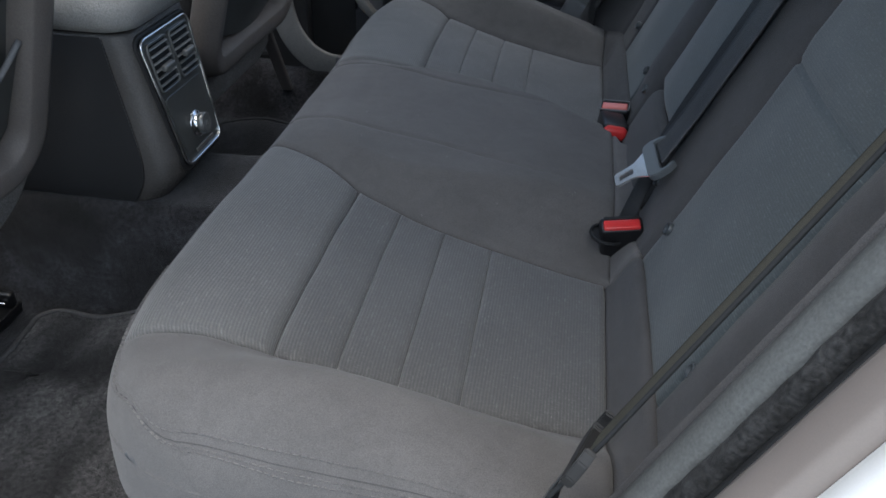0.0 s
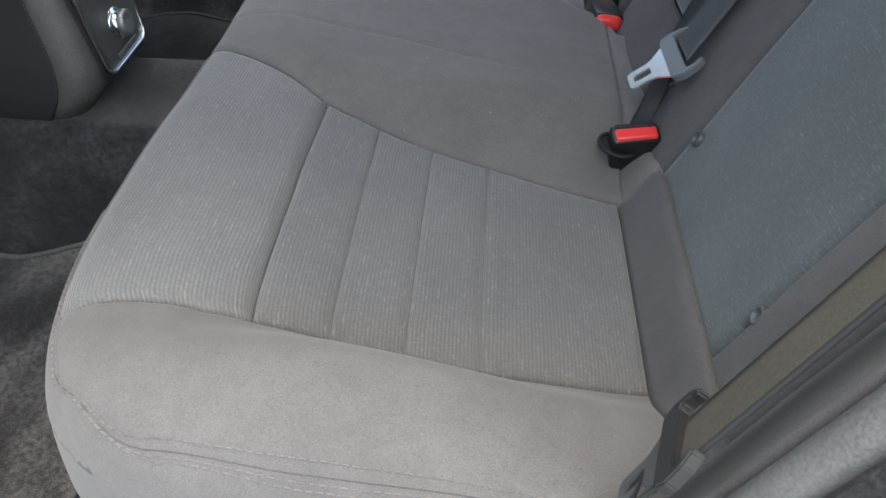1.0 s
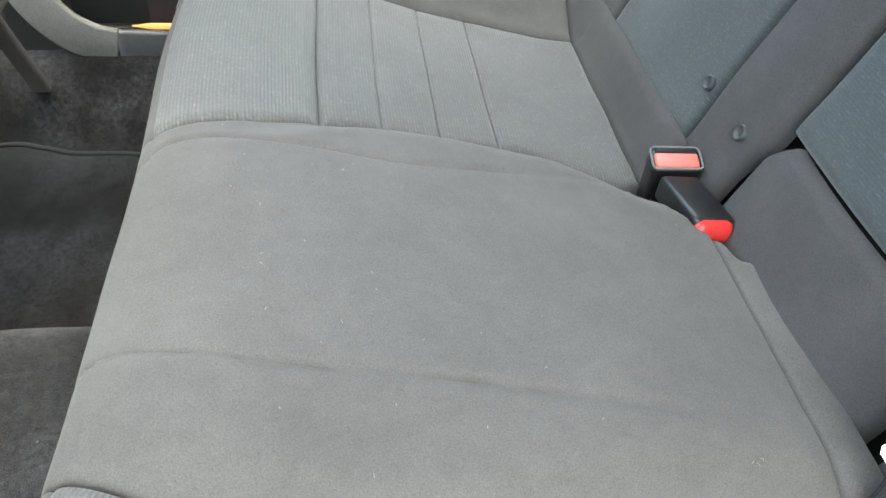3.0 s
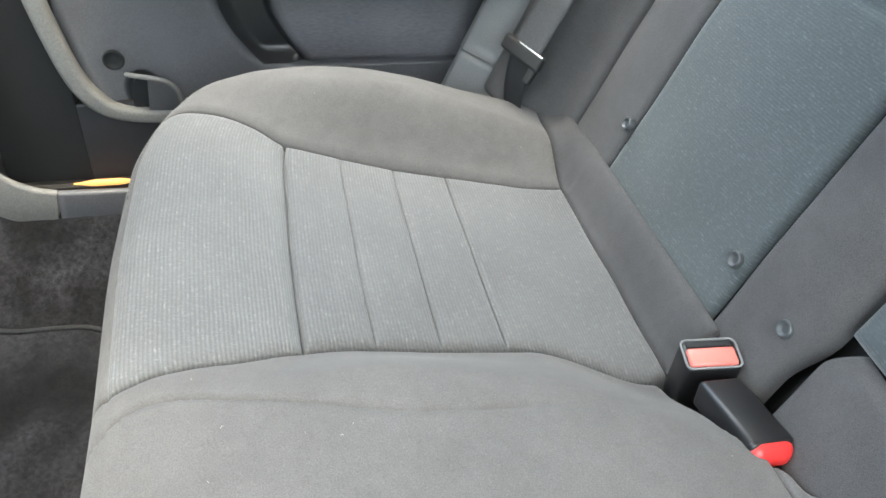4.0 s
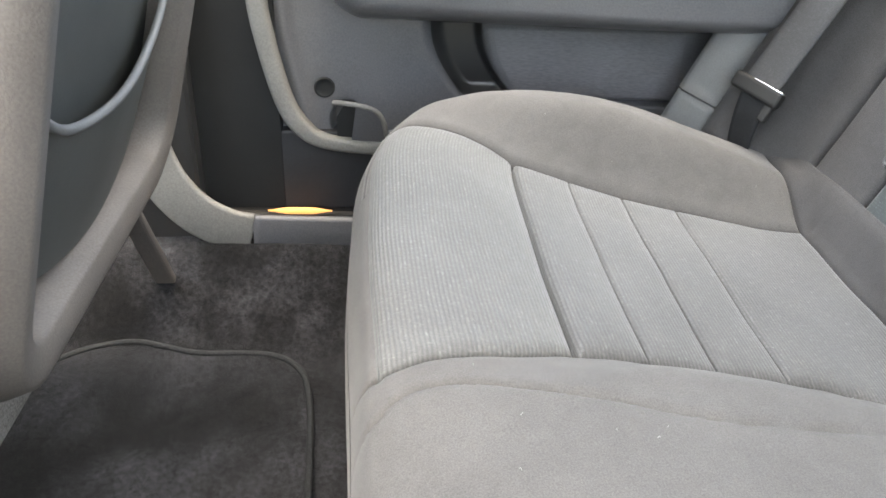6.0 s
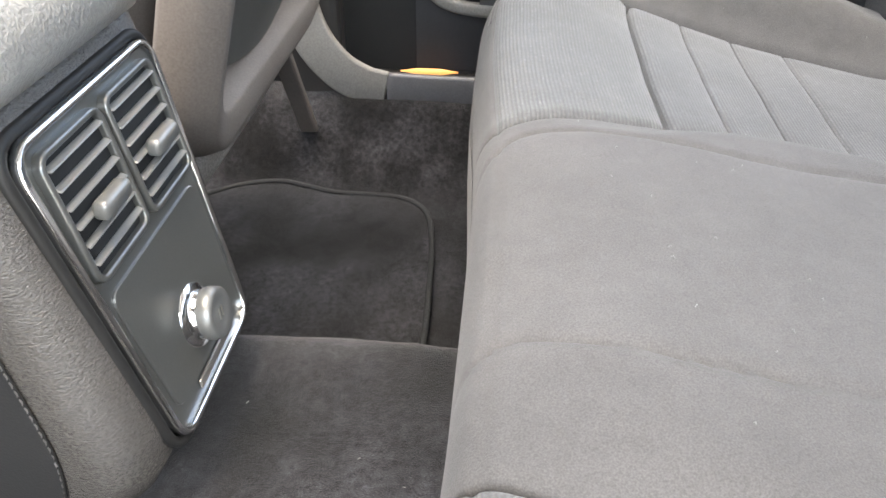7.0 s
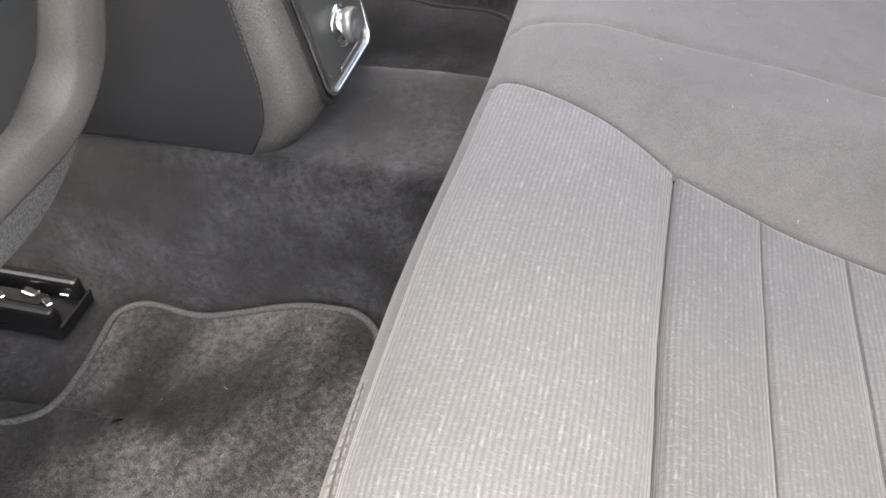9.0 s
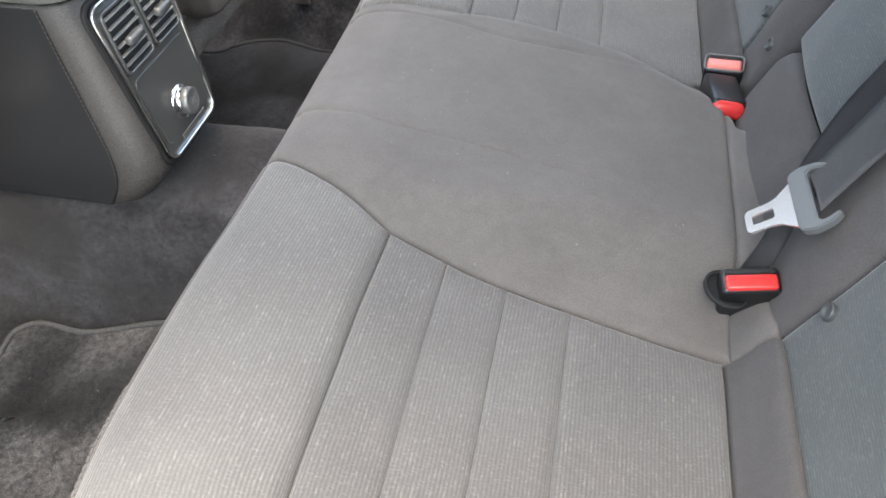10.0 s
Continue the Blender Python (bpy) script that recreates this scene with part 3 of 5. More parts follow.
def rim_line(scale, s, inner=0.40, back_x=0.42):
    """A line round one end of the cushion, from the front past the corner to the rear; scale 1 is the seam."""
    def lev(phi, x=-9.0):
        return min(seam_level(phi, x) * scale, EDGE_Q)

    front = [cushion_at(X_FRONT + ROLL_X * (1 - lev(0) ** (1 / roll_p(y))), s * y) for y in spaced(inner, Y_SIDE - ROLL_Y, 24)]
    turn = [rim_at(math.pi / 2 * k / 36, lev(math.pi / 2 * k / 36), s) for k in range(1, 36)]
    return front + turn + [cushion_at(x, s * (Y_SIDE - ROLL_Y * (1 - math.sqrt(lev(math.pi / 2, x))))) for x in spaced(X_FRONT + ROLL_X, back_x, 50)]


bench = thing("rear_bench_cushion", (0.1, 0, 0), "charcoal cloth rear bench cushion with corded inserts and plain bolsters", "car seat")


def cushion_patch(name, material_, ylo, yhi, xs, n, ends=0.6, label=""):
    """A sewn panel of the cushion between two seam lines."""
    verts, faces, uv = [], [], []
    wide = abs(yhi(0.0) - ylo(0.0))
    steps = [d / wide for d in (0.0, 0.0005, 0.0011, 0.0019, 0.0031)]
    ts = steps + [0.005 / wide + (1 - 0.01 / wide) * ((1 - ends) * k / n + ends * 0.5 * (1 - math.cos(math.pi * k / n))) for k in range(n + 1)] + [1 - d for d in steps[::-1]]
    for t in ts:
        run, last = 0.0, None
        for xn in xs:
            a, b = ylo(xn), yhi(xn)
            p = cushion_at(xn, a + (b - a) * t)
            if last is not None:
                run += (p - last).length
            last = p
            verts.append(p)
            uv.append((run + xs[0], p.y))
    m = len(xs)
    for i in range(len(ts) - 1):
        for j in range(m - 1):
            f = (i * m + j, i * m + j + 1, (i + 1) * m + j + 1, (i + 1) * m + j)
            faces.append(f if yhi(xs[0]) < ylo(xs[0]) else f[::-1])
    return part(name, verts, faces, material_, bench, label, uv)


EDGE_X = X_FRONT + ROLL_X * (1 - EDGE_Q ** (1 / ROLL_P))
BAND_X = X_FRONT + ROLL_X * (1 - 0.38 ** (1 / ROLL_P))
EDGE_Y = Y_SIDE - ROLL_Y * (1 - math.sqrt(EDGE_Q))
lip_xs = [EDGE_X + 0.06 * (k / 16) ** 1.7 for k in range(16)]
front_xs = [BAND_X + 0.05 * (k / 14) ** 1.5 for k in range(14)] + tight(BAND_X + 0.05, X_SEAM, 26)
band_xs = [EDGE_X + (BAND_X - EDGE_X) * (k / 10) ** 1.5 for k in range(11)]
top_xs = lip_xs + spaced(EDGE_X + 0.06, X_REAR - 0.006, 90) + [X_REAR - d for d in (0.0045, 0.0031, 0.0019, 0.0011, 0.0005, 0.0)]
rear_xs = tight(X_REAR, X_BACK + 0.02, 22)
for s in (-1, 1):
    cushion_patch("front_bolster", CLOTH_RIB, lambda x, s=s: s * mid(x, s), lambda x, s=s: s * side_seam(x, s), front_xs, 70)
    cushion_patch("edge_band", CLOTH_PLAIN, lambda x, s=s: s * mid(x, s), lambda x, s=s: s * side_seam(x, s), band_xs, 60, 0.3, "plain cloth band round the front edge")
    stops = (X_SEAM,) + PLEATS + (X_REAR,)
    for a, b in zip(stops, stops[1:]):
        cushion_patch("seat_panel", CLOTH_INSERT, lambda x, s=s: s * mid(x, s), lambda x, s=s: s * side_seam(x, s), tight(a, b, max(12, int((b - a) / 0.004))), 60)
    cushion_patch("side_bolster", CLOTH_PLAIN, lambda x, s=s: s * side_seam(x, s), lambda x, s=s: s * EDGE_Y, top_xs, 50, 0.75, "plain smooth charcoal cloth bolster")
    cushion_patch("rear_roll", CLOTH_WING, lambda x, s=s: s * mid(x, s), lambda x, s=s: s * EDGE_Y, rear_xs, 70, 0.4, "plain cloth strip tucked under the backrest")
centre_rear = X_REAR + 0.006
cushion_patch("centre_cushion", CLOTH_PLAIN, lambda x: -mid(x, -1), lambda x: mid(x, 1), lip_xs + tight(EDGE_X + 0.06, centre_rear, 96, 0.1), 130, 0.3, "plain smooth charcoal cloth centre seat")
cushion_patch("rear_roll", CLOTH_PLAIN, lambda x: -mid(x, -1), lambda x: mid(x, 1), tight(centre_rear, X_BACK + 0.02, 22), 110, 0.5, "plain cloth strip tucked under the backrest")

# skirt under the rolled edge, down to the carpet
half = rim_line(10.0, 1, 0.0)
ring = [Vector((p.x, -p.y, p.z)) for p in rim_line(10.0, -1, 0.0)[::-1]]
ring = [Vector((p.x, -p.y, p.z)) for p in ring] + half[1:]
verts, faces, uv = [], [], []
levels = [0.0, 0.04, 0.10, 0.2, 0.35, 0.55, 0.78, 1.0]
for i, p in enumerate(ring):
    a, b = ring[max(i - 1, 0)], ring[min(i + 1, len(ring) - 1)]
    d = (b - a).normalized()
    out = Vector((-d.y, d.x, 0)) if Vector((-d.y, d.x, 0)).dot(p - Vector((0.15, 0, p.z))) > 0 else Vector((d.y, -d.x, 0))
    out.normalize()
    for t in levels:
        z = p.z + (-0.01 - p.z) * t
        swell = 0.003 * math.sin(math.pi * min(t / 0.4, 1.0)) - 0.035 * smoothstep((t - 0.15) / 0.85)
        q = p + out * swell
        verts.append(Vector((q.x, q.y, z)))
        uv.append((t * 0.3, i * 0.01))
m = len(levels)
for i in range(len(ring) - 1):
    for j in range(m - 1):
        faces.append((i * m + j, i * m + j + 1, (i + 1) * m + j + 1, (i + 1) * m + j))
part("skirt", verts, faces, CLOTH_PLAIN, bench, "plain cloth side panel below the seam", uv)


def stitches(line, length=0.0045, gap=0.0022, r=0.00055):
    """Short raised stitches along a line of places."""
    verts, faces = [], []
    run, nxt = 0.0, 0.0
    for a, b in zip(line, line[1:]):
        seg = (b - a).length
        while nxt < run + seg:
            d = (b - a).normalized()
            p = a + d * (nxt - run)
            q = p + d * length
            side_v = d.cross(Vector((0, 0, 1))).normalized() * r
            up_v = d.cross(side_v).normalized() * r
            o = len(verts)
            mid = (p + q) / 2 - up_v * 0.9 if up_v.z < 0 else (p + q) / 2 + up_v * 0.9
            verts += [p - side_v, p + side_v, mid - side_v, mid + side_v, q - side_v, q + side_v]
            faces += [(o, o + 1, o + 3, o + 2), (o + 2, o + 3, o + 5, o + 4)]
            nxt += length + gap
        run += seg
    return verts, faces


def proud(p, s, d):
    """A place of the rolled edge, lifted off the cloth."""
    out = Vector((min(p.x - (X_FRONT + ROLL_X), 0.0), s * max(abs(p.y) - (Y_SIDE - ROLL_Y), 0.0), 0.0))
    out = out.normalized() if out.length > 1e-6 else out
    return p + (out + Vector((0, 0, 0.8))).normalized() * d


for s in (-1, 1):
    for scale in (0.84, 1.08, 1.16):
        part("stitching", *stitches([proud(p, s, 0.0008) for p in rim_line(scale, s, 0.44, 0.30)], r=0.0005), THREAD, bench, "row of fine grey edge stitching")
    # tube darker than the cloth, for the shade in the seam's crease
    part("edge_seam", *sweep_data([proud(p, s, -0.0001) for p in rim_line(1.0, s, 0.44, 0.30)], circle(0.0006, 6)), SEAM, bench, "dark sewn seam between the stitching rows")


# ---------- rear backrests ----------
REC = radians(24)
UP = Vector((math.sin(REC), 0, math.cos(REC)))
OUT = Vector((-math.cos(REC), 0, math.sin(REC)))
BACK0 = Vector((0.39, 0, 0.355))


def back(y, w, n):
    """A place on the backrest: across, up along it, and out from it."""
    return BACK0 + Vector((0, y, 0)) + UP * w + OUT * n


def pad(name, material_, parent, ylo, yhi, w0, w1, rise, roll=0.014, depth=0.03, nu=26, nw=60, label="", waves=0.0015):
    """An upholstered pad with rolled edges; rise(u, w) lifts its face, u from 0 to 1 across."""
    us = [0, 0.01, 0.025, 0.05, 0.08, 0.12] + spaced(0.17, 0.83, nu) + [0.88, 0.92, 0.95, 0.975, 0.99, 1]
    span = w1 - w0
    ws = [w0 + span * t for t in (0, 0.004, 0.01, 0.02, 0.035)] + spaced(w0 + span * 0.055, w1 - span * 0.055, nw) + [w1 - span * t for t in (0.035, 0.02, 0.01, 0.004, 0)]

    def fn(u, w):
        a, b = ylo(w), yhi(w)
        y = a + (b - a) * u
        d = min(abs(y - a), abs(b - y), (w - w0), (w1 - w))
        k = max(0.0, roll - d)
        fall = roll - math.sqrt(max(roll * roll - k * k, 0.0))
        n = rise(u, w) - fall * depth / roll
        n += waves * noise.noise(Vector((y * 12, w * 12, 4.0)))
        p = back(y, w, n)
        return p, (y, w)

    v, f, uv = grid(fn, us, ws)
    if ylo(w0) < yhi(w0):
        f = [q[::-1] for q in f]
    return part(name, v, f, material_, parent, label, uv)


def button(parent, y, w, n):
    m = Matrix.Translation(back(y, w, n)) @ OUT.to_track_quat("Z", "Y").to_matrix().to_4x4()
    v, f = disc_data([(0.0078, -0.006), (0.0080, 0.0005), (0.0070, 0.0018), (0.0055, 0.0012), (0.0045, -0.0008), (0.003, -0.0012)], m, 20)
    part("button", v, f, BUTTON, parent, "small round grey plastic guide button")


for s in (-1, 1):
    rest = thing("rear_seat_back", back(s * 0.36, -0.05, 0), "dark cloth folding rear backrest with a corded blue-grey insert", "rear seat", "rear seats")

    shift = 0.022 if s < 0 else 0.0

    def mirror(a, b):
        return (lambda w: s * a, lambda w: s * b)

    body_v, body_f = box_data((0.06, 0.62, 0.75), Matrix.Translation(back(s * 0.425, 0.29, -0.065)) @ Matrix.Rotation(REC, 4, "Y"), 0.01)
    part("backrest_body", body_v, body_f, MATT_BLACK, rest, "dark backing board of the backrest", smooth=False)
    pad("insert", CLOTH_BACK, rest, *mirror(0.237 + shift, 0.494 + shift), -0.075, 0.64, lambda u, w: 0.0 + 0.006 * math.sin(math.pi * u) * smoothstep((w + 0.05) / 0.10) + 0.004 * smoothstep((w - 0.224) / 0.03) - 0.004 * groove(w - 0.224, 0.003), 0.006, 0.007, nw=170)
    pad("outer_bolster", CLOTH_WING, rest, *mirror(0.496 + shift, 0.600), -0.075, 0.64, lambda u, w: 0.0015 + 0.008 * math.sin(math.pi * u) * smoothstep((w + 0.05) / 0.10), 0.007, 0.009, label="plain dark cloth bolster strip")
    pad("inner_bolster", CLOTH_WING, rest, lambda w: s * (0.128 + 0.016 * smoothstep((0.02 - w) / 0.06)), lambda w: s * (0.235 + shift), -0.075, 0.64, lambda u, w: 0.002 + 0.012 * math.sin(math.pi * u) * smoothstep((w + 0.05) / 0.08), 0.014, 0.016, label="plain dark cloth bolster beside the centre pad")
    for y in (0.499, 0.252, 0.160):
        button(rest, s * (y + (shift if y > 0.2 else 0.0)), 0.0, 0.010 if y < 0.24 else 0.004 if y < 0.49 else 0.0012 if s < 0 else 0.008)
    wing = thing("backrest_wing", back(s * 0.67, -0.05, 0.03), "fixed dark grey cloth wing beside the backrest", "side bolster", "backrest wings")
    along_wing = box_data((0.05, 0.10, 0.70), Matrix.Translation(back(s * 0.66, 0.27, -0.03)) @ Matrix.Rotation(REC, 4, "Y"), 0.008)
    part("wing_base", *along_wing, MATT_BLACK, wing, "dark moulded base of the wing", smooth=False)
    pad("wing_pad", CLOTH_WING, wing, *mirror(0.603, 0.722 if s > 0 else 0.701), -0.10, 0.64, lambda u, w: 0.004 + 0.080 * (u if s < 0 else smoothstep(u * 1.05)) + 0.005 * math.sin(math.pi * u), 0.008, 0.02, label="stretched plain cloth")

centre = thing("centre_rear_seat", back(0, -0.05, 0), "dark cloth centre backrest with a folding pad over a lower cushion", "rear seat")
body_v, body_f = box_data((0.06, 0.24, 0.75), Matrix.Translation(back(0, 0.29, -0.065)) @ Matrix.Rotation(REC, 4, "Y"), 0.01)
part("backrest_body", body_v, body_f, MATT_BLACK, centre, "dark backing board", smooth=False)
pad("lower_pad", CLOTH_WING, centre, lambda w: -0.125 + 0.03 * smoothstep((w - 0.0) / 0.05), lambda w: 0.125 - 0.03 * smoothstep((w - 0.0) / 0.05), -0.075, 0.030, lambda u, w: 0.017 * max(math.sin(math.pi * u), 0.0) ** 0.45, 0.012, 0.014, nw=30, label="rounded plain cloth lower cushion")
pad("folding_pad", CLOTH_BACK, centre, lambda w: -0.124, lambda w: 0.124, 0.032, 0.52, lambda u, w: 0.002 + 0.010 * max(math.sin(math.pi * u), 0.0) ** 0.6, 0.013, 0.015, label="blue-grey cloth folding armrest pad")


# ---------- seat belts ----------
def ribbon(name, line, widths, material_, parent, thick=0.0013, label="", curl=0.0):
    """Webbing along a line; widths gives the vector across at each place."""
    verts, uv, run = [], [], 0.0
    n = 7
    for i, (p, w) in enumerate(zip(line, widths)):
        if i:
            run += (p - line[i - 1]).length
        a, b = line[max(i - 1, 0)], line[min(i + 1, len(line) - 1)]
        nrm = (b - a).cross(w).normalized()
        for k in range(n):
            t = k / (n - 1) - 0.5
            verts.append(p + w * t + nrm * (curl * (4 * t * t)))
            uv.append((t * w.length, run))
        for k in range(n)[::-1]:
            t = k / (n - 1) - 0.5
            verts.append(p + w * t + nrm * (curl * (4 * t * t) - thick))
            uv.append((t * w.length, run))
    faces = []
    m = 2 * n
    for i in range(len(line) - 1):
        for j in range(m):
            faces.append((i * m + j, i * m + (j + 1) % m, (i + 1) * m + (j + 1) % m, (i + 1) * m + j))
    faces.append(tuple(range(m)))
    faces.append(tuple((len(line) - 1) * m + j for j in range(m))[::-1])
    return part(name, verts, faces, material_, parent, label, uv)


def frame_of(origin, x_dir, y_dir):
    x = Vector(x_dir).normalized()
    z = x.cross(Vector(y_dir)).normalized()
    y = z.cross(x)
    return Matrix.Translation(origin) @ Matrix((x, y, z)).transposed().to_4x4()


def slotted_plate(outer, inner, m, depth):
    """A flat plate with a hole, both outlines with the same number of places."""
    n = len(outer)
    verts, faces = [], []
    for pts, h in ((outer, 0), (outer, depth), (inner, depth), (inner, 0)):
        verts += [m @ Vector((x, y, h)) for x, y in pts]
    for j in range(4):
        for i in range(n):
            a, b = j * n + i, j * n + (i + 1) % n
            c, d = ((j + 1) % 4) * n + (i + 1) % n, ((j + 1) % 4) * n + i
            faces.append((a, b, c, d))
    return verts, faces


# centre belt, its tongue hanging over the backrest
belt = thing("centre_seat_belt", (0.36, -0.19, 0.30), "grey woven centre seat belt with a steel tongue", "seat belt")
mid_line = smooth_line([back(-0.181, 0.040, 0.033), back(-0.174, 0.075, 0.029), back(-0.171, 0.12, 0.027), back(-0.168, 0.26, 0.028), back(-0.160, 0.45, 0.032)], 8)
ribbon("webbing", mid_line, [Vector((0.004, -0.050, -0.002)).lerp(Vector((0.004, -0.056, 0.003)), min(1.0, i / 8)) for i in range(len(mid_line))], WEBBING, belt, curl=-0.0016)
edge_line = smooth_line([back(-0.098, 0.45, 0.022), back(-0.108, 0.26, 0.020), back(-0.112, 0.13, 0.0195), back(-0.117, 0.07, 0.020), back(-0.138, 0.025, 0.024), Vector((0.364, -0.166, 0.358)), Vector((0.352, -0.184, 0.330)), Vector((0.338, -0.190, 0.290))], 8)
ribbon("lap_webbing", edge_line, [Vector((0.008, -0.056, 0.002)).lerp(Vector((0.014, -0.016, -0.004)), smoothstep((i - 18) / 22)) for i in range(len(edge_line))], BELT_DARK, belt, label="doubled back strand running down into the seat", curl=-0.002)


def belt_tongue(m, parent, head_material, plate_material, head_label):
    """A latch plate with its plastic loop: x towards the webbing, y along the bar, z through it."""
    out = [(-0.043, -0.009), (-0.040, -0.0125), (-0.022, -0.0130), (-0.014, -0.0150), (-0.006, -0.0210), (0.002, -0.0270), (0.002, 0.0270), (-0.006, 0.0210), (-0.014, 0.0150), (-0.022, 0.0130), (-0.040, 0.0125), (-0.043, 0.009)]
    inn = [(-0.037, -0.0040), (-0.0365, -0.0050), (-0.030, -0.0055), (-0.024, -0.0055), (-0.019, -0.0055), (-0.0175, -0.0045), (-0.0175, 0.0045), (-0.019, 0.0055), (-0.024, 0.0055), (-0.030, 0.0055), (-0.0365, 0.0050), (-0.037, 0.0040)]
    plate = part("tongue", *slotted_plate(out, inn, m @ Matrix.Translation((0, 0, -0.0012)), 0.0024), plate_material, parent, "steel tongue plate with a slot", smooth=False)
    half_c = [(0.0, 0.029), (0.003, 0.0335), (0.012, 0.0365), (0.026, 0.0345), (0.034, 0.0300), (0.0355, 0.0270), (0.033, 0.0255), (0.025, 0.0285), (0.019, 0.0290), (0.0165, 0.0270)]
    bm = bmesh.new()
    low = [bm.verts.new((x, y, -0.0045)) for x, y in half_c + [(x, -y) for x, y in half_c[::-1]]]
    face = bm.faces.new(low)
    top = [g for g in bmesh.ops.extrude_face_region(bm, geom=[face])["geom"] if isinstance(g, bmesh.types.BMVert)]
    bmesh.ops.translate(bm, verts=top, vec=(0, 0, 0.009))
    bmesh.ops.recalc_face_normals(bm, faces=bm.faces)
    bmesh.ops.bevel(bm, geom=list(bm.edges), offset=0.0012, segments=2, affect="EDGES", clamp_overlap=True)
    bmesh.ops.transform(bm, matrix=m, verts=bm.verts)
    part("tongue_head", *bm_data(bm), head_material, plate, head_label, smooth=False)
    return plate


belt_tongue(frame_of((0.3608, -0.187, 0.3925), (0.77, 0.0, 0.63), (0.095, -0.99, -0.114)), belt, TONGUE_GREY, PLATE_STEEL, "grey plastic hooked loop round the webbing")


def buckle(name, base, face_at, across, lift, red, label, width=0.046, thick=0.024, long_=0.075, border=None, cap=False):
    """A belt buckle whose body runs along -lift below its red button."""
    th = thing(name, base, label, "seat belt buckle", "buckles on the bench")
    across, lift = Vector(across).normalized(), Vector(lift).normalized()
    m = frame_of(face_at, across, lift)  # x across, y along the lift, z the broad side
    v, f = box_data((width, long_, thick), m @ Matrix.Translation((0, -long_ / 2, 0)), 0.005, 3, 1.0)
    part("housing", v, f, BLACK, th, "glossy black plastic housing")
    if border:
        v, f = sweep_data([(m @ Vector((x, 0.0003, z))) for x, z in rounded(width * 0.97, thick * 0.95, 0.005)], circle(0.0011, 6), up=lift, closed=True)
        part("rim", v, f, border, th, "pale rim round the button")
    if cap:
        v, f = box_data((width * 0.97, 0.024, thick * 0.93), m @ Matrix.Translation((0, -0.006, 0.0005)), 0.0095, 5)
        part("release_button", v, f, red, th, "rounded red release end")
        return th
    v, f = box_data((width * 0.86, 0.012, thick * 0.60), m @ Matrix.Translation((0, -0.0030, thick * 0.12)), 0.003, 3)
    part("release_button", v, f, red, th, "red release button")
    v, f = box_data((width * 0.80, 0.003, thick * 0.20), m @ Matrix.Translation((0, 0.0004, -thick * 0.31)), 0.0006, 1)
    part("slot", v, f, MATT_BLACK, th, "dark tongue slot")
    return th


buckle("belt_buckle", (0.342, -0.2, 0.25), (0.3415, -0.208, 0.319), (0.99, 0.10, 0.12), (-0.10, -0.30, 0.95), RED, "black buckle with a bright red button sunk in the centre cushion", width=0.053, thick=0.026)
buckle("belt_buckle", (0.345, 0.19, 0.25), (0.3405, 0.182, 0.316), (0.985, -0.13, 0.06), (-0.06, -0.17, 0.96), RED_PALE, "upright black buckle with a faded red button and pale rim", border=GREY_PLASTIC, thick=0.030, width=0.048, long_=0.085)
buckle("belt_buckle", (0.36, 0.14, 0.26), (0.339, 0.080, 0.312), (0.98, 0.06, -0.10), (-0.06, -0.97, 0.12), RED, "black buckle lying forward with a red end", width=0.040, thick=0.025, long_=0.075, cap=True)
pocket_m = frame_of((0.325, -0.202, 0.294), (1, 0.1, -0.18), (0, 1, 0))
pocket = part("buckle_pocket", *slotted_plate([(0.0215 * math.cos(a), 0.0235 * math.sin(a)) for a in (2 * math.pi * k / 28 for k in range(28))], [(0.0185 * math.cos(a), 0.0205 * math.sin(a)) for a in (2 * math.pi * k / 28 for k in range(28))], pocket_m, 0.004), MATT_BLACK)
tagged(pocket, "black pocket opening in the cushion round the buckle", "buckle pocket")
v, f = disc_data([(0.020, 0.0015), (0.001, 0.0012)], pocket_m, 28)
part("pocket_floor", v, f, MATT_BLACK, pocket)


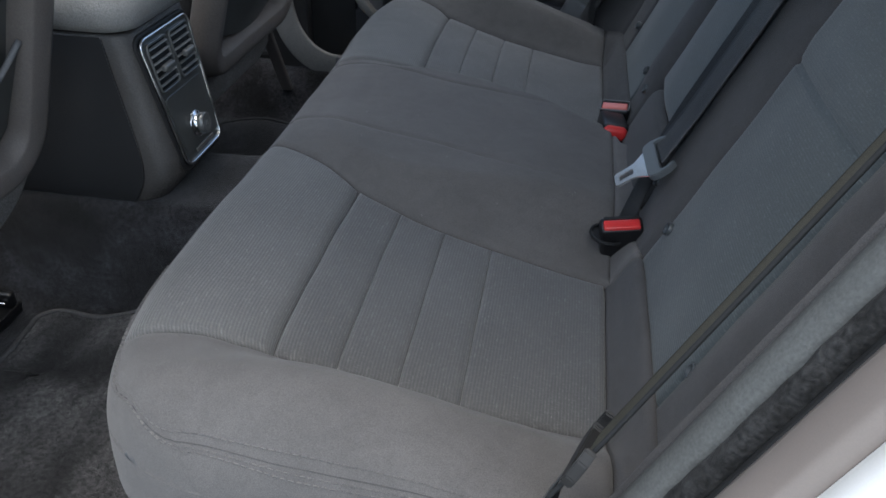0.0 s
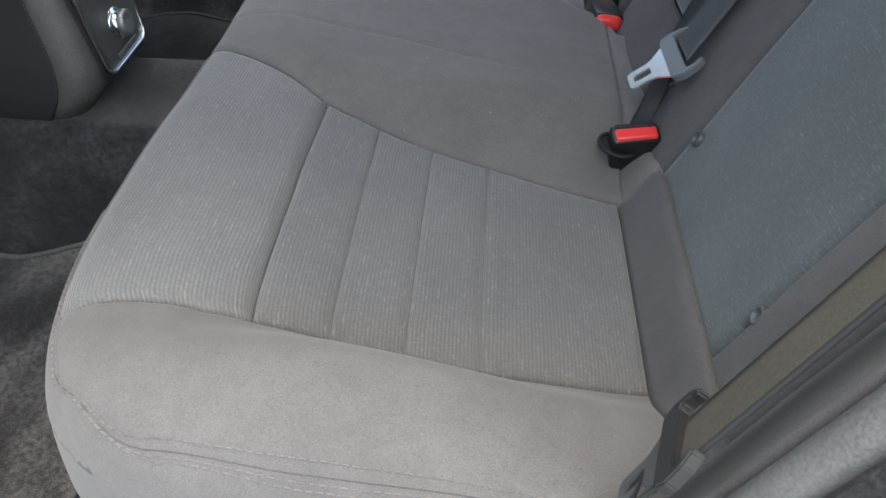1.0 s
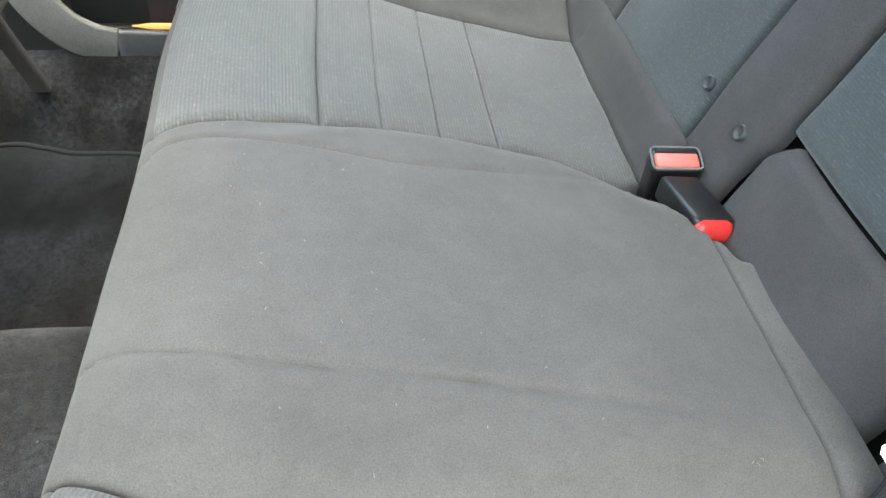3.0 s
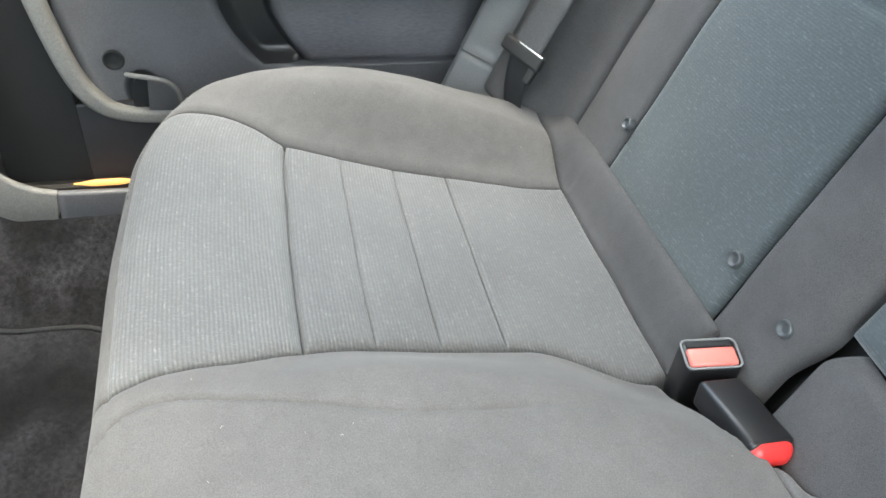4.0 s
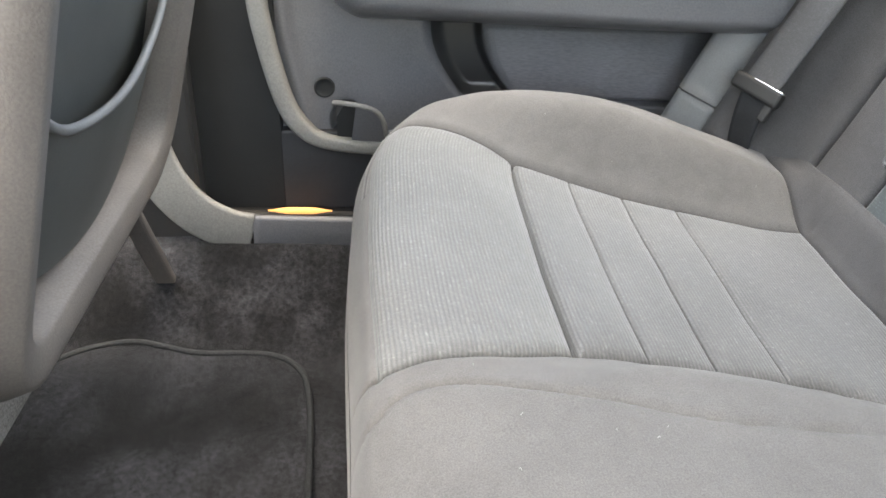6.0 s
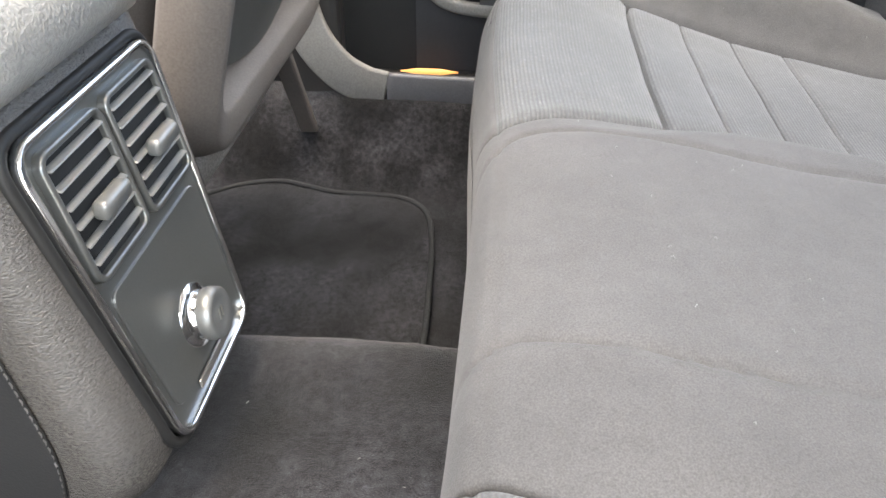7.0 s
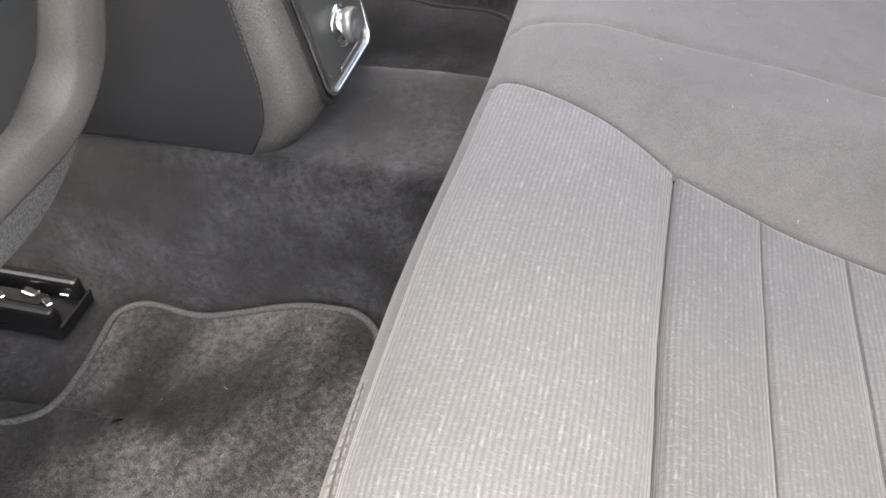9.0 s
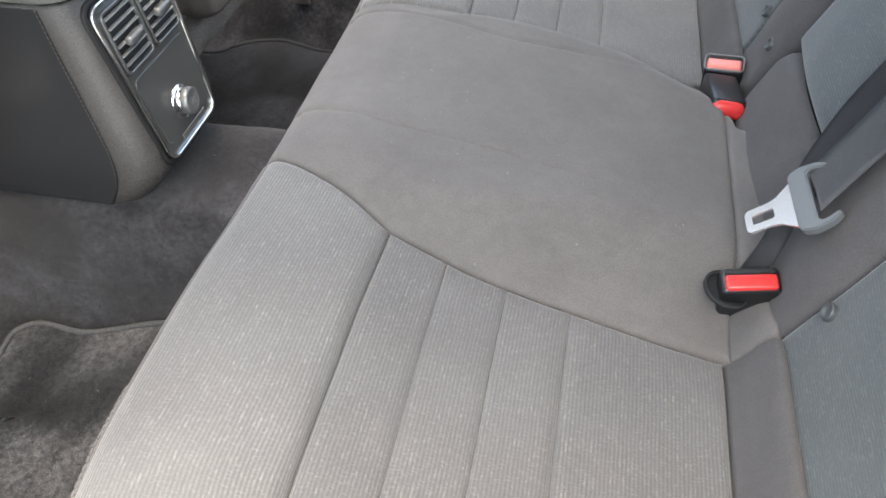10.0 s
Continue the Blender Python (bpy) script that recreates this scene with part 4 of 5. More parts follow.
def side_belt(s, web):
    th = thing("side_seat_belt", (0.33, s * 0.64, 0.29), "outer seat belt with its tongue parked low by the wing" if s > 0 else "worn olive-brown outer seat belt with its tongue by the seat side", "seat belt", "outer seat belts")
    o = Vector((0.279, s * 0.686, 0.378)) if s < 0 else Vector((0.304, s * 0.655, 0.375))
    across = Vector((0.020, s * -0.045, -0.006))
    if s < 0:
        line = smooth_line([o + Vector((0.539 * h, 0.111 * h, h)) for h in (0.0, 0.07, 0.15, 0.30, 0.45)], 8)
        steep = Vector((0.013, 0.0435, -0.0115))
        spans = [across.lerp(steep, smoothstep(i / 7)) for i in range(len(line))]
        ribbon("webbing", line, spans, web, th)
        # black tube painted in as the belt's shadow line
        part("edge_shadow", *sweep_data([p - w * 0.5 for p, w in zip(line, spans)], circle(0.0019, 8)), MATT_BLACK, th, "dark bound outer edge of the webbing")
    else:
        line = smooth_line([o, o + Vector((0.035, s * 0.003, 0.068)), o + Vector((0.078, s * 0.008, 0.152)), o + Vector((0.15, s * 0.012, 0.30)), o + Vector((0.22, s * 0.015, 0.45))], 8)
        ribbon("webbing", line, [across] * len(line), web, th)
    if s < 0:
        # steel's dark reflection and tip glint are painted: dark plate, bright tube
        tongue = belt_tongue(frame_of((0.287, -0.682, 0.392), (0.425, 0.085, 0.90), (-0.32, -0.94, 0.14)), th, RUBBER, BUTTON, "black plastic hooked loop")
        tip = [frame_of((0.287, -0.682, 0.392), (0.425, 0.085, 0.90), (-0.32, -0.94, 0.14)) @ Vector((x, y, 0)) for x, y in ((-0.030, -0.0132), (-0.039, -0.0130), (-0.0432, -0.009), (-0.0432, 0.009), (-0.039, 0.0130), (-0.030, 0.0132))]
        part("tip_glint", *sweep_data(tip, circle(0.0011, 6)), PLATE_STEEL, tongue, "bright edge of the tongue tip")
        bar = [Vector((0.2955, -0.657, 0.3965)).lerp(Vector((0.2795, -0.704, 0.4035)), k / 6) for k in range(7)]
        part("wear_bar", *sweep_data(bar, circle(0.0012, 8)), PLATE_STEEL, tongue, "bright worn bar of the tongue head")
    else:
        m = frame_of(o + Vector((0, 0, 0.002)), across, (0.03, 0, 0.055))
        v, f = box_data((0.072, 0.020, 0.012), m, 0.0045, 3)
        loop_ = part("tongue_head", v, f, RUBBER, th, "black plastic tongue head", smooth=False)
        v, f = box_data((0.044, 0.0022, 0.003), m @ Matrix.Translation((0.014, 0.009, 0.005)), 0.0008)
        part("wear_bar", v, f, PLATE_STEEL, loop_, "bright worn bar of the tongue head", smooth=False)
        v, f = box_data((0.012, 0.022, 0.008), m @ Matrix.Translation((0.026, -0.018, -0.002)), 0.003, 2)
        part("lower_hook", v, f, RUBBER, loop_, "short hook below the bar", smooth=False)
    low = smooth_line([o, o + Vector((-0.006, 0, -0.03)), o + Vector((-0.006, s * 0.004, -0.07)), o + Vector((0.006, s * 0.008, -0.14))], 6)
    # dark webbing here stands in for the shaded gap below the far tongue
    ribbon("lap_webbing", low, [across * (0.85 - 0.25 * i / (len(low) - 1)) for i in range(len(low))], BELT_DARK, th, label="strand running down beside the seat")


side_belt(1, WEBBING)
side_belt(-1, WEBBING_OLIVE)


# ---------- rear pillar trim and door jamb ----------
def along_back(name, profile, w0, w1, material_, parent, label="", n=40, ring=True, wob=0.0):
    """A strip whose cross-section (y, n) runs up beside the backrest."""
    path, verts, faces = spaced(w0, w1, n), [], []
    m = len(profile)
    for w in path:
        verts += [back(y, w, k + wob * noise.noise(Vector((y * 60, w * 60, 1)))) for y, k in profile]
    for i in range(n):
        for j in range(m if ring else m - 1):
            faces.append((i * m + j, i * m + (j + 1) % m, (i + 1) * m + (j + 1) % m, (i + 1) * m + j))
    if ring:
        faces += [tuple(range(m)), tuple(n * m + j for j in range(m))]
    return part(name, verts, faces, material_, parent, label)


for s in (-1, 1):
    trim = thing("pillar_trim", back(s * 0.73, -0.05, 0.06), "grained grey plastic trim up the rear door pillar", "pillar trim", "pillar trims")
    prof = [(0.7015, 0.05), (0.7025, 0.076), (0.706, 0.081), (0.714, 0.082), (0.723, 0.080), (0.729, 0.075), (0.732, 0.066), (0.732, 0.03), (0.7015, 0.03)]
    joint = -0.023
    if s > 0:
        prof = [(0.7225, 0.05), (0.7235, 0.085), (0.727, 0.092), (0.738, 0.126), (0.750, 0.128), (0.757, 0.122), (0.759, 0.108), (0.759, 0.03), (0.7225, 0.03)]
        joint = -0.066
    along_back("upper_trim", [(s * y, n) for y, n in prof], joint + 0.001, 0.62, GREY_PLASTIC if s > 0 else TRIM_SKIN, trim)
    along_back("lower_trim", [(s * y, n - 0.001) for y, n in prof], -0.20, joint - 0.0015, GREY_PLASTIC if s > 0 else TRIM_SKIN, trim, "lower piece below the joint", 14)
    seal = thing("door_seal", back(s * 0.77, -0.1, 0.07), "fuzzy black flocked door seal", "door seal", "door seals")
    ring_p = [(0.7425 + 0.0098 * math.cos(a), 0.069 + 0.011 * math.sin(a)) for a in (2 * math.pi * k / 18 for k in range(18))]
    if s > 0:
        ring_p = [(y + 0.030, n) for y, n in ring_p]
    along_back("seal_tube", [(s * y, n) for y, n in ring_p], -0.3, 0.62, FLOCK, seal, n=160, wob=0.002)
    lip = 0.7595 if s > 0 else 0.7325
    along_back("seal_lip", [(s * lip, 0.064), (s * (lip + 0.0012), 0.070), (s * (lip + 0.002), 0.064), (s * (lip + 0.002), 0.04), (s * lip, 0.04)], -0.3, 0.62, RUBBER, seal, "thin rubber lip against the trim")
    jamb = thing("door_jamb", back(s * 0.8, -0.1, 0.07), "metal flange of the door opening, shade put into its grey-beige colour", "door jamb", "door jambs")
    edge = 0.768 if s < 0 else 0.791
    along_back("flange_groove", [(s * (edge - 0.014), 0.064), (s * (edge - 0.011), 0.073), (s * (edge - 0.004), 0.074), (s * (edge - 0.001), 0.066), (s * (edge - 0.001), 0.03), (s * (edge - 0.014), 0.03)], -0.3, 0.62, RUBBER, jamb, "dark rubber lip")
    along_back("flange", [(s * edge, 0.073), (s * (edge + 0.002), 0.079), (s * (edge + 0.008), 0.082), (s * 0.801, 0.083), (s * 0.806, 0.080), (s * 0.8075, 0.073), (s * 0.8075, 0.0), (s * edge, 0.0)], -0.3, 0.62, SHADED_PAINT, jamb)
    if s < 0:
        along_back("outer_panel", [(s * 0.8085, 0.071), (s * 0.825, 0.066), (s * 0.850, 0.050), (s * 0.875, 0.015), (s * 0.890, -0.04), (s * 0.895, -0.30), (s * 0.885, -0.30), (s * 0.8085, -0.02)], -0.45, 0.62, WHITE_PAINT, jamb, "sunlit white paint of the outer body", 30)


# ---------- far rear door ----------
door = thing("rear_door", (0.0, 0.85, 0.2), "closed rear door with dark grained panel, armrest and chrome strip", "car door")


def inside_arm(x, z):
    """How far a place lies inside the rounded outline of the armrest."""
    if x < -0.150 and z < 0.464:
        return 0.056 - math.hypot(x + 0.150, z - 0.464)
    return min(x + 0.206, z - 0.408)


RIDGE_X = curve_of([(0.2, -0.226), (0.26, -0.234), (0.317, -0.247), (0.377, -0.259), (0.44, -0.263), (0.66, -0.266)])


def door_y(x, z):
    """The inner face of the door, which swells out to the armrest and steps back above its shelf."""
    t = min(max(inside_arm(x, z) / 0.034, 0.0), 1.0)
    swell = math.sqrt(1 - (1 - t) ** 2) * (1 - 0.42 * smoothstep((z - 0.482) / 0.048)) * (1 - smoothstep((z - 0.60) / 0.06))
    return 0.832 - 0.018 * x - swell * (0.076 + 0.045 * smoothstep((x + 0.2) / 0.5))


def scoop(z):
    """Both edges of the grip hollow, which curves rearwards as it runs down."""
    u = max(0.0, (0.392 - z) / 0.090) ** 1.8
    return -0.072 + 0.046 * u, 0.001 + 0.044 * u


def door_point(x, z):
    y = door_y(x, z)
    # raised lower panel
    ex = smoothstep((x - scoop(z)[1] + 0.006) / 0.014) * smoothstep((0.30 - x + 0.35 * (z - 0.33)) / 0.02)
    ez = smoothstep((z - 0.297) / 0.010) * smoothstep((0.402 - z) / 0.01)
    # soft grip hollow before it, and the slot that runs on under the panel
    left_, right_ = scoop(z)
    sc = smoothstep((x - left_ + 0.010) / 0.034) * smoothstep((right_ + 0.004 - x) / 0.016) * smoothstep((z - 0.285) / 0.03) * smoothstep((0.411 - z) / 0.014)
    slot_ = smoothstep((z - 0.289) / 0.004) * smoothstep((0.301 - z) / 0.005) * smoothstep((x - 0.02) / 0.03)
    y += 0.024 * sc + 0.012 * slot_ - 0.005 * ex * ez
    # rounded ridge along the rim, hollow of the pocket, joint of the upper panel
    d = x - RIDGE_X(z)
    y += -0.009 * math.exp(-(d / 0.013) ** 2) + 0.008 * smoothstep((-0.010 - d) / 0.012)
    y += 0.030 * smoothstep((1.0 - ((x + 0.180) / 0.024) ** 2 - ((z - 0.262) / 0.030) ** 2) / 0.5)
    y += 0.004 * groove(z - 0.477, 0.0025) * smoothstep((-0.212 - x) / 0.01)
    y += 0.0008 * noise.noise(Vector((x * 20, z * 20, 0)))
    return (x, y, z), (x, z)


def door_end(z):
    """Where the door meets the slanting pillar trim."""
    return 0.312 + 0.40 * (z - 0.355)


dv, df_, du = grid(lambda t, z: door_point(-0.30 + (door_end(z) + 0.30) * t, z), spaced(0, 1, 240), spaced(0.215, 0.40, 90) + spaced(0.4015, 0.535, 80) + spaced(0.54, 0.66, 18))
part("inner_panel", dv, df_, DOOR_SKIN, door, "dark grey grained door panel", du)
cv, cf, cu = grid(lambda t, z: ((lambda x: ((x, door_point(x, z)[0][1] - 0.003, z), (x, z)))(scoop(z)[1] + 0.014 + (0.256 - scoop(z)[1]) * t)), spaced(0, 1, 60), spaced(0.304, 0.394, 30))
part("panel_insert", cv, cf, DOOR_CLOTH, door, "paler textured insert in the door panel", cu)
# dark sheet over the grip hollow, coloured for the shade that falls there
rv, rf, ru = grid(lambda t, z: ((lambda x: ((x, door_point(x, z)[0][1] - 0.0025, z), (t, z)))(scoop(z)[0] + 0.004 + t * (scoop(z)[1] - scoop(z)[0] - 0.006))), spaced(0, 1, 40), spaced(0.294, 0.400, 34))
part("grip_recess", rv, rf, PLASTIC, door, "dark overlay in the scooped recess, shade put into its colour", ru)
struct_v, struct_f = box_data((0.86, 0.05, 0.52), pose(0.06, 0.925, 0.40), 0.01)
part("door_body", struct_v, struct_f, BLACK, door, "black outer body of the door", smooth=False)
low_v, low_f = box_data((1.02, 0.05, 0.12), pose(-0.06, 0.8506, 0.188), 0.003)
part("lower_edge", low_v, low_f, RECESS, door, "black lower edge of the door", smooth=False)
# pale rim round the front and bottom of the panel
rim_path = smooth_line([(-0.280, 0.824, 0.66), (-0.290, 0.822, 0.52), (-0.2905, 0.82, 0.462), (-0.288, 0.82, 0.41), (-0.275, 0.82, 0.341), (-0.260, 0.82, 0.288), (-0.240, 0.82, 0.256), (-0.214, 0.82, 0.238), (-0.16, 0.82, 0.2295), (-0.06, 0.82, 0.227), (0.20, 0.82, 0.227)], 8)
part("edge_rim", *sweep_data(rim_path, rounded(0.028, 0.026, 0.008), up=(0, 1, 0), scale=[0.92 - 0.22 * smoothstep((k - 44) / 16) for k in range(len(rim_path))]), RIM_PLASTIC, door, "raised pale grey rim of the panel")
chrome_path = [Vector((x, door_y(x, z) - 0.0012, z)) for x, z in ((-0.2015 + 0.49 * (k / 40) ** 1.5, 0.4765 - 0.004 * smoothstep(k / 8) - 0.003 * k / 40) for k in range(41))]
part("chrome_strip", *sweep_data(chrome_path, rounded(0.0065, 0.0065, 0.0026), up=(0, 0, 1), scale=[min(1.0, 0.25 + 0.25 * k, 0.2 + 0.4 * (len(chrome_path) - 1 - k)) for k in range(len(chrome_path))]), CHROME, door, "thin chrome strip along the armrest")
chrome_low = [p + Vector((0, 0.004, -0.012)) for p in chrome_path[6:]]
part("trim_line", *sweep_data(chrome_low, rounded(0.004, 0.004, 0.001), up=(0, 0, 1)), SATIN, door, "thin satin line under the chrome")
pad_path = smooth_line([(-0.050, 0.762, 0.500), (-0.02, 0.754, 0.508), (0.06, 0.747, 0.514), (0.15, 0.738, 0.516), (0.28, 0.726, 0.515), (0.365, 0.718, 0.513)], 8)
pad_k = [0.35, 0.5, 0.65, 0.78, 0.86, 0.92] + [1.0] * (len(pad_path) - 6)
arm_pad = part("armrest_pad", *sweep_data(pad_path, rounded(0.074, 0.046, 0.020, 6), scale=pad_k), ARM_SKIN, door, "black padded armrest with double stitching")
part("stitching", *stitches([p + Vector((0, -0.0372 * k, 0.004 * k)) for p, k in zip(pad_path[1:-3], pad_k[1:-3])], 0.0050, 0.0022, 0.0006), STITCH, arm_pad)
part("stitching", *stitches([p + Vector((0, -0.0366 * k, 0.0105 * k)) for p, k in zip(pad_path[1:-3], pad_k[1:-3])], 0.0050, 0.0022, 0.0006), STITCH, arm_pad)
sw = part("switch_plate", *plate_data(rounded(0.082, 0.030, 0.009), frame_of((-0.115, 0.7635, 0.5005), (1, -0.1, 0), (0, 0.70, 0.71)), 0.004, 0.0015), RECESS, door, "dark window switch plate in a satin frame", smooth=False)
part("plate_frame", *sweep_data([frame_of((-0.115, 0.7635, 0.5005), (1, -0.1, 0), (0, 0.70, 0.71)) @ Vector((x, y, 0.004)) for x, y in rounded(0.082, 0.030, 0.009)], circle(0.0016, 6), up=(0, -0.71, 0.70), closed=True), SATIN, sw, "thin satin frame")
for dx in (-0.017, 0.017):
    v, f = box_data((0.026, 0.013, 0.008), frame_of((-0.115 + dx, 0.7605 - 0.1 * dx, 0.5036), (1, -0.1, 0), (0, 0.70, 0.71)), 0.002)
    part("window_switch", v, f, SATIN if dx > 0 else BLACK, sw)
v, f = disc_data([(0.0140, 0.0), (0.0140, 0.003), (0.0125, 0.004), (0.0105, 0.003), (0.0100, 0.002), (0.004, 0.0028)], Matrix.Translation((-0.209, 0.826, 0.312)) @ Vector((0, -1, 0)).to_track_quat("Z", "Y").to_matrix().to_4x4(), 24)
part("screw_cover", v, f, MATT_BLACK, door, "round black screw cover")
# bottle pocket; a black plate stands in for the shade inside it
pk = smooth_line([(-0.197, 0.826, 0.290), (-0.184, 0.808, 0.296), (-0.163, 0.797, 0.297), (-0.143, 0.797, 0.291), (-0.131, 0.802, 0.275), (-0.126, 0.808, 0.250)], 6)
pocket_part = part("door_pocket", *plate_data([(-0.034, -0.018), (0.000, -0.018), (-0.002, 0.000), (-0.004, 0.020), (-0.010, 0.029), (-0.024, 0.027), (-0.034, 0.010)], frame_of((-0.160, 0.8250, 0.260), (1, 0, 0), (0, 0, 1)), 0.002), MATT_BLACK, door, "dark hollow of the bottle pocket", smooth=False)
part("pocket_rim", *sweep_data(pk, circle(0.0036, 8)), RIM_PLASTIC, pocket_part, "pale rounded rim of the door pocket")
pv, pf, pu = grid(lambda a, h: ((pk[a].x - 0.008 * h, pk[a].y + (0.817 - pk[a].y) * h, pk[a].z + (0.236 - pk[a].z) * h), (a * 0.01, h * 0.05)), range(11, len(pk)), spaced(0.0, 1.0, 10))
part("pocket_wall", pv, pf, DOOR_SKIN, pocket_part, "curved wall of the door pocket", pu)
lamp_path = [Vector((-0.293 + 0.090 * k / 12, 0.800, 0.138)) for k in range(13)]
part("courtesy_lamp", *sweep_data(lamp_path, rounded(0.008, 0.0095, 0.0036), up=(0, 0, 1), scale=[0.25 + 0.75 * smoothstep(min(k, 12 - k) / 4) for k in range(13)]), LAMP, door, "lit amber courtesy lamp at the foot of the door")

# sill trim sweeping up into the centre pillar
sill = thing("sill_trim", (-0.3, 0.78, 0.1), "pale grey plastic sill trim sweeping up to the centre pillar", "sill trim")
up_path = smooth_line([(-0.452, 0.775, 0.42), (-0.448, 0.772, 0.33), (-0.438, 0.77, 0.255), (-0.418, 0.768, 0.20), (-0.385, 0.768, 0.158), (-0.345, 0.768, 0.134), (-0.312, 0.768, 0.126)], 8)
part("pillar_foot", *sweep_data([p + Vector((0, 0, -0.008)) for p in up_path], rounded(0.062, 0.012, 0.005), up=(0, 1, 0.0)), RIM_PLASTIC, sill, "curved pale grey foot of the pillar trim")
part("scuff_plate", *sweep_data(smooth_line([(-0.3095, 0.768, 0.1165), (-0.2, 0.768, 0.114), (0.0, 0.768, 0.113), (0.3, 0.768, 0.113)], 6), rounded(0.062, 0.012, 0.005), up=(0, 1, 0.0)), DOOR_SKIN, sill, "darker scuff plate")


# ---------- floor mats, seat rail ----------
def floor_mat(outline, label, curl=lambda p: 0.0, pile=MAT_PILE, edge=BINDING):
    line = smooth_line([(x, y, 0.0) for x, y in outline], 8, True)
    n = len(line)
    c = sum(line, Vector()) / n
    th = thing("floor_mat", (c.x, c.y, -0.01), label, "floor mat", "floor mats")
    rings = [1.0, 0.97, 0.9, 0.8, 0.7, 0.6, 0.5, 0.4, 0.3, 0.2, 0.1]
    verts = []
    for k in rings:
        for p in line:
            q = c + (p - c) * k
            verts.append(Vector((q.x, q.y, curl(q) + 0.0015 + 0.003 * noise.noise(Vector((q.x * 8, q.y * 8, 3))) * (1 - k * 0.5) + 0.0012 * noise.noise(Vector((q.x * 45, q.y * 45, 9))))))
    faces = []
    for j in range(len(rings) - 1):
        for i in range(n):
            faces.append((j * n + i, j * n + (i + 1) % n, (j + 1) * n + (i + 1) % n, (j + 1) * n + i))
    faces.append(tuple((len(rings) - 1) * n + i for i in range(n)))
    low = len(verts)
    verts += [Vector((p.x, p.y, -0.013 + curl(p) * 0.6)) for p in line]
    for i in range(n):
        faces.append((low + i, low + (i + 1) % n, (i + 1) % n, i))
    part("mat_surface", verts, faces, pile, th, "dark carpet pile")
    part("binding", *sweep_data([p + Vector((0, 0, curl(p) + 0.0025 + 0.001 * noise.noise(p * 12))) for p in line], circle(0.0041, 8, 1.0), closed=True), edge, th, "sewn edge binding")


def MAT_CURL(p):
    """The near mat's edge riding up the side of the tunnel."""
    return 0.036 * smoothstep((p.x + 0.47) / 0.16) * smoothstep((p.y + 0.34) / 0.19)


floor_mat([(-0.235, -0.60), (-0.232, -0.40), (-0.238, -0.22), (-0.240, -0.182), (-0.252, -0.154), (-0.278, -0.137), (-0.31, -0.136), (-0.36, -0.137), (-0.42, -0.142), (-0.47, -0.148), (-0.515, -0.143), (-0.540, -0.146), (-0.558, -0.165), (-0.556, -0.20), (-0.552, -0.25), (-0.556, -0.292), (-0.575, -0.314), (-0.61, -0.325), (-0.70, -0.328), (-0.80, -0.33), (-0.80, -0.60), (-0.55, -0.64), (-0.27, -0.635)], "worn dark carpet floor mat with a pale bound edge",
          MAT_CURL)
# the far footwell's shade is put into this mat's darker pile and binding
floor_mat([(-0.222, 0.56), (-0.240, 0.615), (-0.285, 0.645), (-0.372, 0.648), (-0.42, 0.662), (-0.466, 0.674), (-0.52, 0.660), (-0.56, 0.63), (-0.60, 0.60), (-0.80, 0.60), (-0.80, 0.18), (-0.55, 0.15), (-0.27, 0.15), (-0.225, 0.18), (-0.208, 0.30), (-0.212, 0.45)], "carpet floor mat, pile and edge darkened for the footwell's shade", pile=CARPET, edge=BINDING_SHADED)

for s, lab in ((-1, "black plastic seat rail end on the carpet"), (1, "black plastic seat rail end on the carpet")):
    rail = thing("seat_rail", (-0.66, s * 0.19, -0.012), lab, "seat rail", "seat rails")
    box("rail_base", (0.16, 0.064, 0.012), pose(-0.682, s * 0.174, -0.002), BLACK, rail, bevel=0.003)
    for dy in (-0.024, 0.024):
        box("rail_side", (0.15, 0.015, 0.032), pose(-0.682, s * 0.174 + dy, 0.017, 0, 0, 0), BLACK, rail, "ribbed black rail cheek", bevel=0.005)
    box("rail_slider", (0.11, 0.024, 0.012), pose(-0.697, s * 0.174, 0.010), MATT_BLACK, rail, "greasy dark slider", bevel=0.003)
    box("end_plate", (0.004, 0.062, 0.014), pose(-0.603, s * 0.174, 0.006, 0, 12, 0), BLACK, rail, "thin end plate", bevel=0.0012)
    for dx, dy, size in ((-0.612, 0.004, 0.009), (-0.640, -0.006, 0.012), (-0.672, 0.005, 0.008), (-0.60, -0.012, 0.006)):
        v, f = box_data((size * 1.8, size, size * 0.6), pose(dx - 0.02, s * (0.174 + dy), 0.019, 0, 0, 25 * s * (1 + dy * 90)), size * 0.2)
        part("latch_tooth", v, f, CHROME, rail, "worn shiny metal tooth", smooth=False)


# ---------- centre console ----------
console = thing("centre_console", (-0.5, 0, 0.2), "dark grained centre console with rear air vents and a socket", "console")


def face_x(z):
    return -0.318 - (z - 0.27) * 0.2


def con_ring(z, w, r, front=-1.15, nose=0.0):
    """A level outline of the console: rounded towards the bench."""
    xb = face_x(z) + 0.006 + nose
    out = [(front, -w), (front + 0.3, -w)]
    for k in range(9):
        a = radians(-90 + 90 * k / 8)
        out.append((xb - r + r * math.cos(a), -w + r + r * math.sin(a)))
    for k in range(9):
        a = radians(90 * k / 8)
        out.append((xb - r + r * math.cos(a), w - r + r * math.sin(a)))
    return out + [(front + 0.3, w), (front, w)]


